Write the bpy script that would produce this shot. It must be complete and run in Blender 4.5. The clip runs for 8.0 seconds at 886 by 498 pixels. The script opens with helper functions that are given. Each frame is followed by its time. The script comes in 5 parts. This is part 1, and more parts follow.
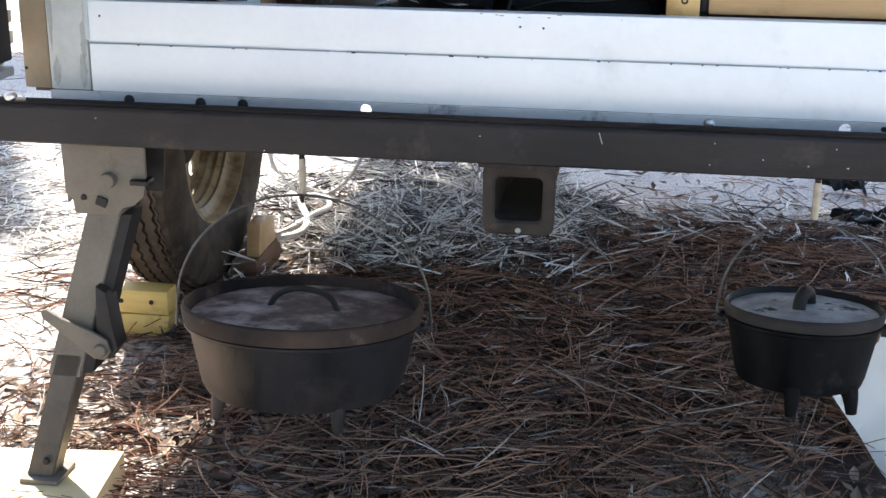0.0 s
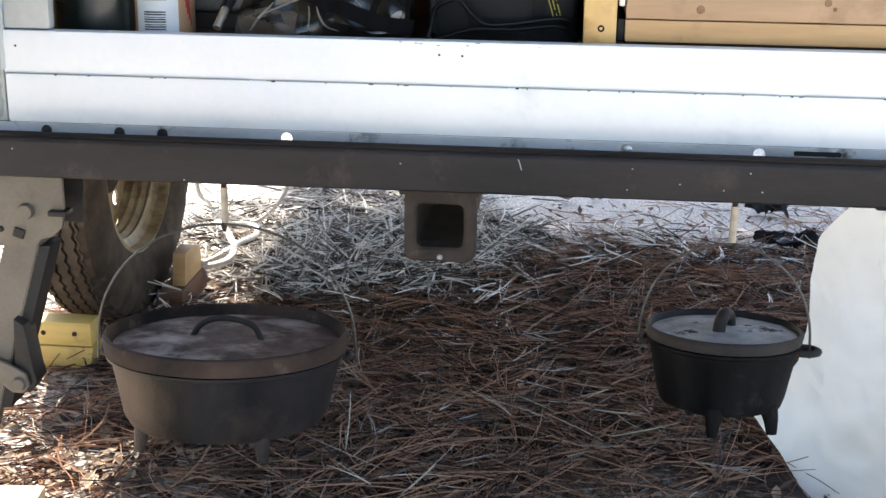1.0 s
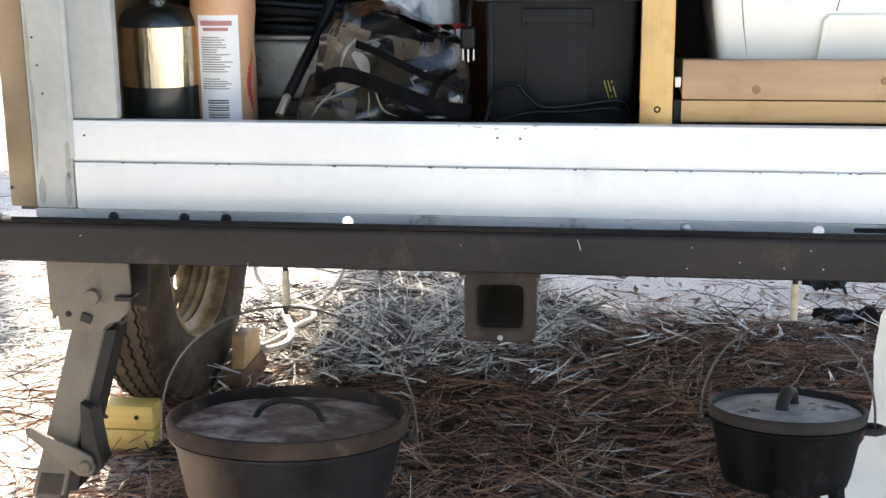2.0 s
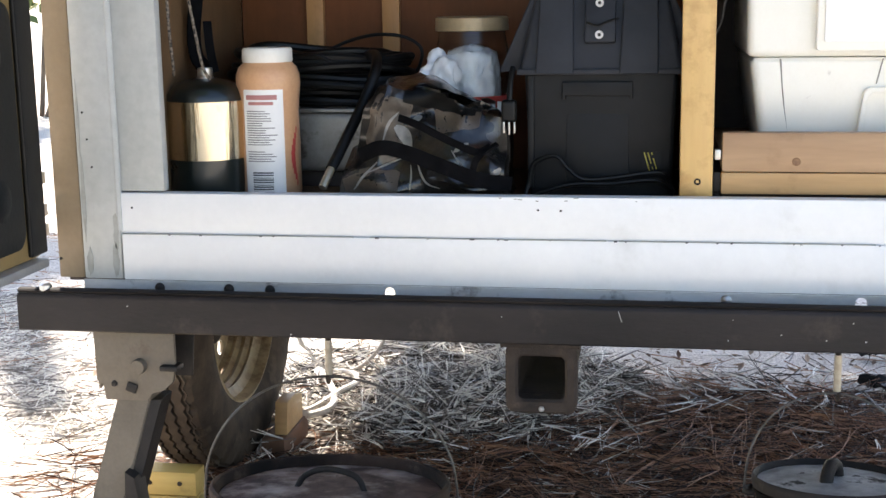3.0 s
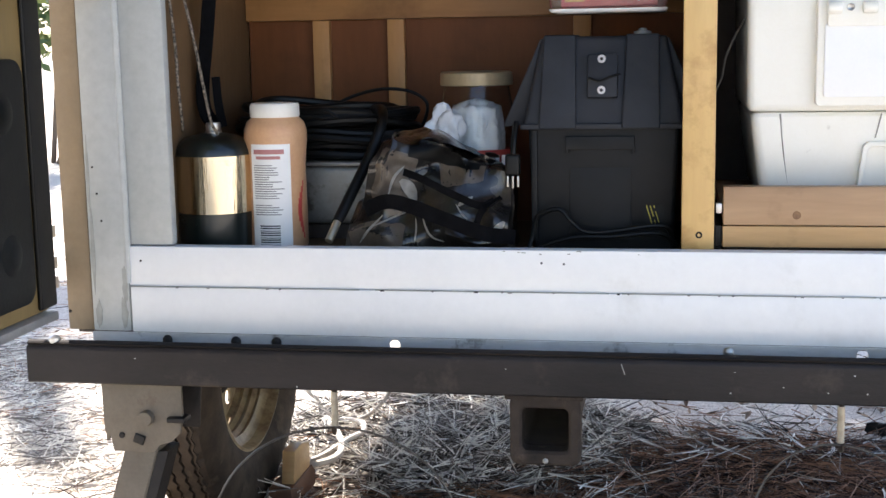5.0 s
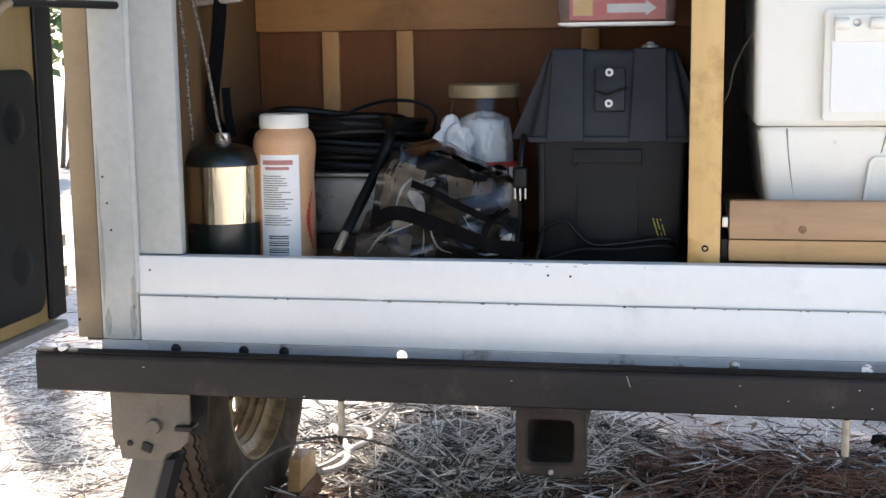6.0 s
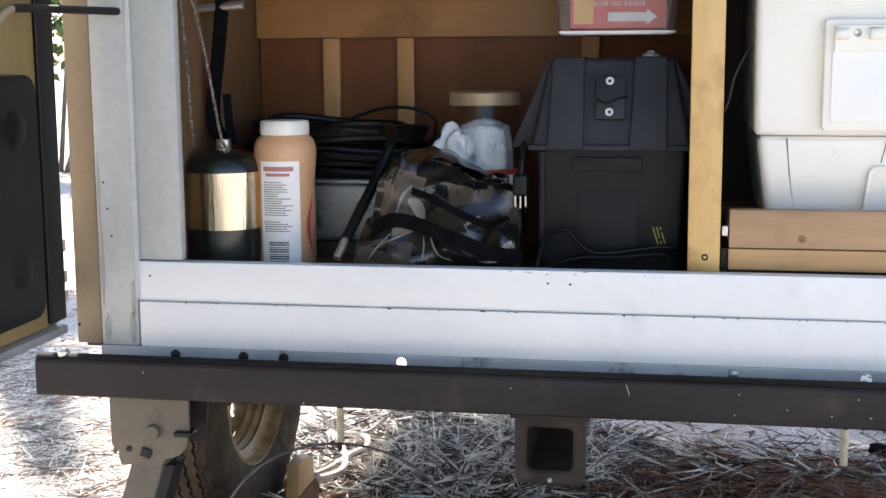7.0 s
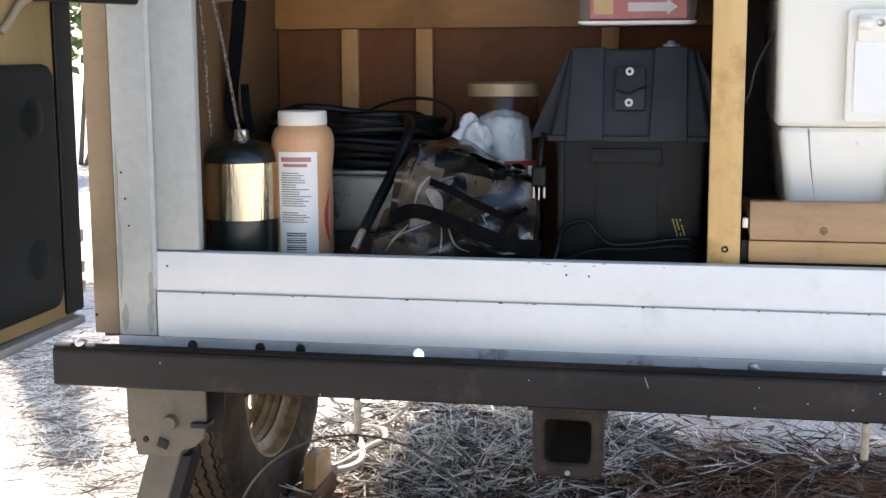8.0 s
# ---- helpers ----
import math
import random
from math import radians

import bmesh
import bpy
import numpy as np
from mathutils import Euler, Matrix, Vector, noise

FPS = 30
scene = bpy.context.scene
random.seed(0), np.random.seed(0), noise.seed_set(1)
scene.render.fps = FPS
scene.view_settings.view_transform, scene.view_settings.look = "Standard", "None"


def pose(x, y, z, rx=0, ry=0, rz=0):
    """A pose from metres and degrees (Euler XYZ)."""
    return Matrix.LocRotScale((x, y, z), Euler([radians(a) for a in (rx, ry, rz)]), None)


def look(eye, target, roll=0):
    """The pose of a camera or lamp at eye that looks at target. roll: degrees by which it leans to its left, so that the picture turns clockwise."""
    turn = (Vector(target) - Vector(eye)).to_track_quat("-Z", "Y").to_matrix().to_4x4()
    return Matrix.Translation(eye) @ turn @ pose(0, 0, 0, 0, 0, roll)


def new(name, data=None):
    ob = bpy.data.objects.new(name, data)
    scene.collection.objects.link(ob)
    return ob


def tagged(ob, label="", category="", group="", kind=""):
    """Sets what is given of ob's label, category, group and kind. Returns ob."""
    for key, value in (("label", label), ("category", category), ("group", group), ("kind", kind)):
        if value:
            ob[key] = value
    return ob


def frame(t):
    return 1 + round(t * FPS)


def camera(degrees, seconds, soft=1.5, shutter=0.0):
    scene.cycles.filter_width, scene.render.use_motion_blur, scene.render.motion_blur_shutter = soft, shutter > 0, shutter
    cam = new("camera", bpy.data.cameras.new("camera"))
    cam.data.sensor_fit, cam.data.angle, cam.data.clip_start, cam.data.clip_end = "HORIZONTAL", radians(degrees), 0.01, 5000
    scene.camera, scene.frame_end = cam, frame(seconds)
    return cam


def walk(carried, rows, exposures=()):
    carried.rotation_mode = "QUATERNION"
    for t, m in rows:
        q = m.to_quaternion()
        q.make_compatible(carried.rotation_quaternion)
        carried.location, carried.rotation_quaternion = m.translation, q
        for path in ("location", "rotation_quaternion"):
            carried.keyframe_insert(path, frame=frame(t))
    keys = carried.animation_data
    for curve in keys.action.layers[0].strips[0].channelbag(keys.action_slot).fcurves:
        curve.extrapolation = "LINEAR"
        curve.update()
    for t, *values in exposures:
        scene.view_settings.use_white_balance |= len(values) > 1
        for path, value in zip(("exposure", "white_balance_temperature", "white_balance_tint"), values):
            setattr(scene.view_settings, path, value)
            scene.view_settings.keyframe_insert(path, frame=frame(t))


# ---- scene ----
from mathutils.bvhtree import BVHTree

cam = camera(37.8, 8.0)
PATH = [
    (0.0, 0.1492, -1.4074, 0.8542, 8.492, -18.427, -0.536),
    (0.2, 0.1520, -1.4070, 0.8546, 8.111, -18.554, -0.700),
    (0.5, 0.1562, -1.4064, 0.8553, 7.035, -17.915, -1.000),
    (0.8, 0.1611, -1.4073, 0.8563, 5.651, -17.708, -1.060),
    (1.0, 0.1644, -1.4080, 0.8570, 5.538, -17.265, -0.730),
    (1.2, 0.1639, -1.4102, 0.8566, 5.990, -17.393, -0.425),
    (1.5, 0.1632, -1.4136, 0.8559, 6.395, -15.896, 0.107),
    (1.7, 0.1601, -1.4164, 0.8575, 6.948, -14.530, 0.439),
    (2.0, 0.1555, -1.4207, 0.8600, 7.555, -13.675, 0.483),
    (2.2, 0.1510, -1.4236, 0.8642, 7.989, -12.683, 0.560),
    (3.3, 0.1623, -1.4342, 0.8826, 9.574, -10.158, 0.854),
    (3.5, 0.1641, -1.4397, 0.8863, 9.533, -9.346, 0.833),
    (4.0, 0.1653, -1.4431, 0.8896, 9.620, -9.091, 1.006),
    (4.5, 0.1661, -1.4396, 0.8880, 9.676, -9.174, 1.128),
    (6.0, 0.1691, -1.4501, 0.8980, 10.210, -8.812, 0.676),
    (6.5, 0.1679, -1.4500, 0.8974, 10.161, -8.697, 0.619),
    (7.0, 0.1662, -1.4520, 0.9003, 10.143, -8.562, 0.363),
    (7.5, 0.1663, -1.4494, 0.8986, 10.167, -8.621, 0.411),
    (8.0, 0.1656, -1.4447, 0.8949, 10.983, -8.794, 0.293),
]
walk(cam, [(t, pose(x, y, z, 90 + tilt, lean, turn)) for t, x, y, z, turn, tilt, lean in PATH],
     exposures=[(0.0, 1.86, 6250, 12), (0.5, 2.08, 6450, 12), (1.0, 2.15, 6650, 12), (2.0, 2.09, 6850, 12), (3.5, 1.86, 6700, 14), (8.0, 1.75, 6550, 15)])

# ---- light ----
SUN_WAY = Vector((-0.30, 0.66, 1.0)).normalized()      # towards the sun
world = bpy.data.worlds.new("sky")
scene.world = world
world.use_nodes = True
wt = world.node_tree
sky = wt.nodes.new("ShaderNodeTexSky")
sky.sky_type, sky.sun_disc = "NISHITA", False
sky.sun_elevation = math.asin(SUN_WAY.z)
sky.sun_rotation = math.atan2(SUN_WAY.x, SUN_WAY.y)
wt.nodes["Background"].inputs["Strength"].default_value = 0.12
wt.links.new(sky.outputs[0], wt.nodes["Background"].inputs["Color"])
sun = new("sun", bpy.data.lights.new("sun", "SUN"))
sun.data.energy, sun.data.angle, sun.data.color = 5.0, radians(0.6), (1.0, 0.95, 0.86)
sun.matrix_world = look(SUN_WAY * 20, (0, 0, 0))

# ---- materials ----


def material(name, c1, c2, scale=20.0, rough=0.6, metal=0.0, bump=0.15, fine=220.0, stretch=(1, 1, 1), spot=None, spot_scale=9.0,
             spot_from=0.56, spot_to=0.66, island=0.0, rand=0.0, coat=0.0, spec=0.5, detail=8.0):
    """Two colours mixed by a coarse noise, a fine grain in colour and relief, and stains of a third colour."""
    m = bpy.data.materials.new(name)
    m.use_nodes = True
    nt = m.node_tree
    bs = nt.nodes["Principled BSDF"]

    def node(kind, **inputs):
        n = nt.nodes.new(kind)
        for k, v in inputs.items():
            n.inputs[k].default_value = v
        return n
    co = node("ShaderNodeTexCoord")
    mp = node("ShaderNodeMapping", Scale=stretch)
    nt.links.new(co.outputs["Object"], mp.inputs["Vector"])
    n1 = node("ShaderNodeTexNoise", Scale=scale, Detail=detail, Roughness=0.6)
    n2 = node("ShaderNodeTexNoise", Scale=fine, Detail=4.0, Roughness=0.6)
    nt.links.new(mp.outputs[0], n1.inputs["Vector"])
    nt.links.new(mp.outputs[0], n2.inputs["Vector"])
    ramp = nt.nodes.new("ShaderNodeValToRGB")
    ramp.color_ramp.elements[0].position, ramp.color_ramp.elements[1].position = 0.33, 0.67
    ramp.color_ramp.elements[0].color, ramp.color_ramp.elements[1].color = (*c1, 1), (*c2, 1)
    last = n1.outputs["Fac"]
    if island or rand:
        src = nt.nodes.new("ShaderNodeNewGeometry").outputs["Random Per Island"] if island else nt.nodes.new("ShaderNodeObjectInfo").outputs["Random"]
        mx = node("ShaderNodeMix", Factor=island or rand)
        nt.links.new(n1.outputs["Fac"], mx.inputs["A"])
        nt.links.new(src, mx.inputs["B"])
        last = mx.outputs["Result"]
    nt.links.new(last, ramp.inputs["Fac"])
    colour = ramp.outputs["Color"]
    grain = node("ShaderNodeMix", Factor=0.22)
    grain.data_type, grain.blend_type = "RGBA", "OVERLAY"
    nt.links.new(colour, grain.inputs["A"])
    nt.links.new(n2.outputs["Color"], grain.inputs["B"])
    gray = node("ShaderNodeRGBToBW")
    nt.links.new(n2.outputs["Color"], gray.inputs[0])
    nt.links.new(gray.outputs[0], grain.inputs["B"])
    colour = grain.outputs["Result"]
    if spot:
        n3 = node("ShaderNodeTexNoise", Scale=spot_scale, Detail=9.0, Roughness=0.65)
        nt.links.new(co.outputs["Object"], n3.inputs["Vector"])
        r3 = nt.nodes.new("ShaderNodeMapRange")
        r3.inputs["From Min"].default_value, r3.inputs["From Max"].default_value = spot_from, spot_to
        nt.links.new(n3.outputs["Fac"], r3.inputs["Value"])
        m3 = node("ShaderNodeMix")
        m3.data_type = "RGBA"
        m3.inputs["B"].default_value = (*spot, 1)
        nt.links.new(r3.outputs[0], m3.inputs["Factor"])
        nt.links.new(colour, m3.inputs["A"])
        colour = m3.outputs["Result"]
    nt.links.new(colour, bs.inputs["Base Color"])
    rr = nt.nodes.new("ShaderNodeMapRange")
    rr.inputs["To Min"].default_value, rr.inputs["To Max"].default_value = max(rough - 0.12, 0.03), min(rough + 0.12, 1)
    nt.links.new(n1.outputs["Fac"], rr.inputs["Value"])
    nt.links.new(rr.outputs[0], bs.inputs["Roughness"])
    bs.inputs["Metallic"].default_value = metal
    bs.inputs["Specular IOR Level"].default_value = spec
    bs.inputs["Coat Weight"].default_value = coat
    if bump:
        bp = node("ShaderNodeBump", Strength=bump, Distance=0.002)
        add = nt.nodes.new("ShaderNodeMath")
        nt.links.new(n1.outputs["Fac"], add.inputs[0])
        nt.links.new(n2.outputs["Fac"], add.inputs[1])
        nt.links.new(add.outputs[0], bp.inputs["Height"])
        nt.links.new(bp.outputs[0], bs.inputs["Normal"])
    return m


def clear(name, tint, rough=0.05, ior=1.45):
    m = bpy.data.materials.new(name)
    m.use_nodes = True
    bs = m.node_tree.nodes["Principled BSDF"]
    bs.inputs["Base Color"].default_value = (*tint, 1)
    bs.inputs["Transmission Weight"].default_value = 1.0
    bs.inputs["Roughness"].default_value = rough
    bs.inputs["IOR"].default_value = ior
    return m


M = {}
M["white"] = material("white_paint", (0.74, 0.75, 0.76), (0.84, 0.84, 0.83), 4, 0.38, bump=0.06, fine=90, spot=(0.60, 0.60, 0.58), spot_scale=6, spot_from=0.58, spot_to=0.80)
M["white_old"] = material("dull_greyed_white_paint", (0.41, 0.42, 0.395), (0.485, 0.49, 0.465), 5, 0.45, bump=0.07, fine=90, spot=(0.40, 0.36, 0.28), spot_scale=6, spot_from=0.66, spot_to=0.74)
M["filler"] = material("grey_filler", (0.30, 0.30, 0.27), (0.42, 0.42, 0.385), 30, 0.6, bump=0.2, fine=160)
M["door_wood"] = material("varnished_door_wood", (0.225, 0.150, 0.056), (0.31, 0.215, 0.092), 9, 0.5, bump=0.1, fine=110, stretch=(1, 1, 0.15), spec=0.3)
M["tan_paint"] = material("tan_paint", (0.23, 0.165, 0.098), (0.29, 0.215, 0.135), 6, 0.5, bump=0.06, fine=90, spot=(0.20, 0.14, 0.085), spot_scale=10, spot_from=0.6, spot_to=0.8)
M["steel_brown"] = material("brown_painted_steel", (0.0098, 0.0087, 0.0092), (0.030, 0.0240, 0.0228), 9, 0.45, 0.0, 0.25, 260, spot=(0.085, 0.064, 0.050), spot_scale=16, spot_from=0.58, spot_to=0.84, spec=0.22, stretch=(0.35, 1, 1))
# near-black colour carries the shade along the bumper's top edge
M["edge_black"] = material("shade_dark_steel_edge", (0.010, 0.009, 0.0088), (0.034, 0.028, 0.025), 10, 0.7, 0.0, 0.25, 260, stretch=(0.3, 1, 1), spot=(0.060, 0.048, 0.040), spot_scale=30, spot_from=0.62, spot_to=0.72, spec=0.12)
M["steel_top"] = material("worn_grey_steel", (0.42, 0.41, 0.395), (0.60, 0.59, 0.575), 14, 0.5, 0.1, 0.12, 260, stretch=(0.3, 1, 1), spot=(0.09, 0.065, 0.05), spot_scale=16, spot_from=0.58, spot_to=0.68)
M["rust"] = material("rusty_steel", (0.022, 0.0175, 0.0155), (0.055, 0.042, 0.034), 22, 0.75, 0.1, 0.5, 300, spot=(0.095, 0.066, 0.048), spot_scale=34, spot_from=0.60, spot_to=0.72, spec=0.2)
M["jack"] = material("dusty_taupe_paint", (0.1105, 0.0892, 0.0663), (0.1700, 0.1403, 0.1062), 9, 0.6, 0.0, 0.15, 240, spot=(0.10, 0.07, 0.05), spot_scale=20, spot_from=0.64, spot_to=0.74, spec=0.3)
# taupe darkened for the shade low on the leg, plus grime
M["jack_inner"] = material("grimy_shaded_taupe_steel", (0.055, 0.044, 0.034), (0.125, 0.102, 0.078), 9, 0.55, 0.0, 0.15, 240, spot=(0.045, 0.036, 0.03), spot_scale=12, spot_from=0.5, spot_to=0.7, spec=0.3, stretch=(1, 1, 0.4))
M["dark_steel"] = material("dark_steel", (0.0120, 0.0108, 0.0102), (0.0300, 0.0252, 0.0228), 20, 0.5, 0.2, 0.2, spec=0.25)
M["zinc"] = material("zinc_plated_steel", (0.45, 0.43, 0.40), (0.62, 0.60, 0.56), 30, 0.35, 0.9, 0.1)
M["brass"] = material("brass", (0.40, 0.35, 0.25), (0.56, 0.50, 0.39), 30, 0.35, 0.9, 0.08)
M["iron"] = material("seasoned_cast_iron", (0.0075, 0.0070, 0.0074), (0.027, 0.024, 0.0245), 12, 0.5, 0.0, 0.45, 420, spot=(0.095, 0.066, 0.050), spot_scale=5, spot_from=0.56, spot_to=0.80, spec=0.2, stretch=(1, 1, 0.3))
M["iron_black"] = material("black_streaked_cast_iron", (0.0035, 0.0033, 0.0032), (0.013, 0.012, 0.0115), 22, 0.6, 0.0, 0.35, 420, stretch=(1, 1, 0.25), spot=(0.045, 0.041, 0.039), spot_scale=14, spot_from=0.6, spot_to=0.8, spec=0.06)
M["iron_lid"] = material("dusty_rusty_cast_iron", (0.050, 0.037, 0.035), (0.195, 0.135, 0.118), 22, 0.92, 0.0, 0.6, 420, spot=(0.46, 0.42, 0.395), spot_scale=11, spot_from=0.46, spot_to=0.72, spec=0.2)
M["iron_ash"] = material("ash_dusted_cast_iron", (0.22, 0.215, 0.21), (0.56, 0.55, 0.54), 20, 0.9, 0.0, 0.5, 420, spot=(0.030, 0.028, 0.026), spot_scale=21, spot_from=0.56, spot_to=0.63)
M["iron_rim"] = material("brownish_cast_iron", (0.020, 0.0165, 0.0145), (0.046, 0.037, 0.032), 18, 0.65, 0.0, 0.35, 420, spot=(0.10, 0.085, 0.07), spot_scale=20, spot_from=0.62, spot_to=0.78, spec=0.2)
M["iron_rust"] = material("rust-browned_cast_iron", (0.017, 0.0135, 0.012), (0.088, 0.056, 0.040), 7, 0.85, 0.0, 0.5, 420, spot=(0.16, 0.115, 0.088), spot_scale=30, spot_from=0.58, spot_to=0.80, spec=0.15)
M["sleeve"] = material("pale_ivory_sleeve", (0.30, 0.265, 0.205), (0.50, 0.46, 0.385), 40, 0.35, 0.3, 0.1)
M["wire"] = material("steel_wire", (0.060, 0.052, 0.045), (0.135, 0.12, 0.108), 40, 0.5, 0.4, 0.1)
M["tyre"] = material("dusty_tyre_rubber", (0.034, 0.026, 0.020), (0.085, 0.064, 0.048), 16, 0.85, 0.0, 0.3, 300, spec=0.15, spot=(0.15, 0.115, 0.082), spot_scale=10, spot_from=0.57, spot_to=0.75)
M["rim"] = material("dirty_cream_rim", (0.30, 0.215, 0.11), (0.47, 0.37, 0.225), 9, 0.5, 0.0, 0.2, spot=(0.15, 0.09, 0.045), spot_scale=13, spot_from=0.46, spot_to=0.62)
M["pine"] = material("yellow_pine", (0.58, 0.425, 0.20), (0.69, 0.53, 0.285), 14, 0.6, 0.0, 0.15, 120, stretch=(0.12, 1, 1), spot=(0.35, 0.22, 0.09), spot_scale=7, spot_from=0.66, spot_to=0.78)
M["pine_block"] = material("golden_pine_block", (0.50, 0.33, 0.085), (0.66, 0.46, 0.15), 12, 0.6, 0.0, 0.2, 120, stretch=(0.12, 1, 1), spot=(0.30, 0.18, 0.055), spot_scale=8, spot_from=0.60, spot_to=0.74)
M["pine_up"] = material("yellow_pine_upright", (0.57, 0.35, 0.12), (0.70, 0.465, 0.185), 11, 0.45, 0.0, 0.12, 110, stretch=(1, 1, 0.12), spot=(0.42, 0.235, 0.075), spot_scale=14, spot_from=0.48, spot_to=0.66, coat=0.15)
M["cedar"] = material("oiled_reddish_pine", (0.34, 0.20, 0.105), (0.50, 0.325, 0.185), 16, 0.5, 0.0, 0.15, 130, stretch=(0.10, 1, 1), spot=(0.24, 0.125, 0.06), spot_scale=11, spot_from=0.52, spot_to=0.78)
M["knot"] = material("pine_knot", (0.15, 0.070, 0.030), (0.30, 0.165, 0.080), 120, 0.6, 0.0, 0.2, 300)
M["cedar_dark"] = material("dirty_reddish_board", (0.115, 0.055, 0.030), (0.20, 0.105, 0.058), 16, 0.6, 0.0, 0.15, 130, stretch=(1, 0.10, 1), spot=(0.07, 0.035, 0.02), spot_scale=11, spot_from=0.52, spot_to=0.78)
M["cedar_gold"] = material("oiled_golden_pine", (0.40, 0.235, 0.095), (0.55, 0.35, 0.16), 16, 0.5, 0.0, 0.15, 130, stretch=(0.10, 1, 1), spot=(0.24, 0.12, 0.045), spot_scale=9, spot_from=0.55, spot_to=0.75)
M["ply_red"] = material("reddish_brown_plywood", (0.138, 0.050, 0.0195), (0.225, 0.086, 0.035), 6, 0.55, 0.0, 0.1, 120, stretch=(1, 1, 0.15), spot=(0.10, 0.04, 0.02), spot_scale=9, spot_from=0.52, spot_to=0.8, spec=0.25)
M["batten"] = material("varnished_pine_batten", (0.42, 0.21, 0.075), (0.52, 0.28, 0.11), 12, 0.45, 0.0, 0.1, 110, stretch=(1, 1, 0.15), spot=(0.26, 0.13, 0.05), spot_scale=12, spot_from=0.52, spot_to=0.8, spec=0.3)
M["rail"] = material("varnished_pine_rail", (0.30, 0.145, 0.052), (0.41, 0.21, 0.080), 12, 0.45, 0.0, 0.1, 110, stretch=(0.12, 1, 1), spot=(0.17, 0.08, 0.03), spot_scale=8, spot_from=0.52, spot_to=0.8, spec=0.3)
M["ply_tan"] = material("tan_plywood", (0.118, 0.069, 0.034), (0.182, 0.112, 0.059), 6, 0.55, 0.0, 0.1, 120, stretch=(1, 1, 0.15), spot=(0.09, 0.055, 0.03), spot_scale=7, spot_from=0.52, spot_to=0.8, spec=0.25)
# plywood coloured dark to carry the shade of recesses and gaps
M["ply_dark"] = material("shade_dark_plywood", (0.035, 0.025, 0.02), (0.07, 0.05, 0.04), 6, 0.7, 0.0, 0.1, 120)
# unseen deck underside, made pale to bounce light onto the ground
M["deck"] = material("pale_bounce_plywood", (0.36, 0.30, 0.235), (0.52, 0.44, 0.35), 6, 0.8, 0.0, 0.1, 120, stretch=(1, 0.15, 1), spec=0.2)
M["black"] = material("black_plastic", (0.0068, 0.0070, 0.0076), (0.0135, 0.0138, 0.0148), 22, 0.5, 0.0, 0.10, 700, spot=(0.035, 0.035, 0.036), spot_scale=24, spot_from=0.66, spot_to=0.82, spec=0.22)
M["black_lid"] = material("blue_black_plastic", (0.0185, 0.0200, 0.0245), (0.0305, 0.0325, 0.0395), 22, 0.5, 0.0, 0.2, 700, spot=(0.08, 0.085, 0.095), spot_scale=30, spot_from=0.68, spot_to=0.84, spec=0.25)
M["rubber"] = material("black_rubber", (0.0032, 0.0032, 0.0032), (0.0072, 0.0072, 0.0072), 30, 0.42, 0.0, 0.1, spec=0.24)
M["strap"] = material("black_webbing", (0.0025, 0.0025, 0.003), (0.006, 0.006, 0.007), 60, 0.8, 0.0, 0.5, 900, spec=0.05)
M["panel"] = material("dark_olive_panel", (0.0022, 0.0027, 0.0026), (0.0055, 0.0062, 0.0060), 7, 0.5, 0.0, 0.15, 200, spot=(0.024, 0.026, 0.025), spot_scale=7, spot_from=0.60, spot_to=0.85, spec=0.2)
M["alu"] = material("oxidised_aluminium", (0.27, 0.265, 0.25), (0.40, 0.395, 0.38), 16, 0.5, 0.4, 0.12)
M["pan"] = material("dull_tinned_steel", (0.20, 0.19, 0.17), (0.36, 0.35, 0.32), 18, 0.45, 0.6, 0.12, spot=(0.12, 0.10, 0.08), spot_scale=22)
M["chrome"] = material("gold_tinted_foil_band", (0.55, 0.45, 0.30), (0.74, 0.65, 0.48), 30, 0.14, 1.0, 0.55, 60, stretch=(1, 1, 0.12), spot=(0.20, 0.17, 0.13), spot_scale=42, spot_from=0.60, spot_to=0.70)
M["green"] = material("dark_green_enamel", (0.003, 0.0062, 0.0055), (0.0065, 0.0105, 0.0095), 14, 0.3, 0.0, 0.05, coat=0.3)
M["cap"] = material("white_plastic_cap", (0.74, 0.71, 0.64), (0.82, 0.79, 0.72), 14, 0.45, 0.0, 0.05)
M["creamer"] = material("caramel_plastic", (0.60, 0.33, 0.17), (0.70, 0.41, 0.23), 5, 0.35, 0.0, 0.03)
M["label"] = material("white_paper_label", (0.80, 0.79, 0.77), (0.86, 0.85, 0.83), 12, 0.5, 0.0, 0.03)
M["ink"] = material("grey_ink", (0.20, 0.19, 0.19), (0.30, 0.29, 0.28), 30, 0.6, 0.0, 0.0)
M["ink_dark"] = material("dark_ink", (0.06, 0.06, 0.065), (0.10, 0.10, 0.10), 30, 0.6, 0.0, 0.0)
M["ink_red"] = material("red_ink", (0.52, 0.06, 0.05), (0.60, 0.09, 0.07), 30, 0.5, 0.0, 0.0)
M["ink_maroon"] = material("maroon_print", (0.40, 0.16, 0.15), (0.50, 0.22, 0.2), 30, 0.5, 0.0, 0.0)
M["yellow"] = material("yellow_print", (0.62, 0.52, 0.06), (0.70, 0.60, 0.10), 30, 0.5, 0.0, 0.0)
M["card_red"] = material("red_card", (0.60, 0.13, 0.12), (0.68, 0.18, 0.16), 20, 0.6, 0.0, 0.03)
M["card_tan"] = material("orange_tan_print", (0.72, 0.42, 0.12), (0.80, 0.56, 0.24), 60, 0.6, 0.0, 0.0)
M["card_white"] = material("pale_print", (0.72, 0.70, 0.70), (0.80, 0.78, 0.78), 20, 0.6, 0.0, 0.0)
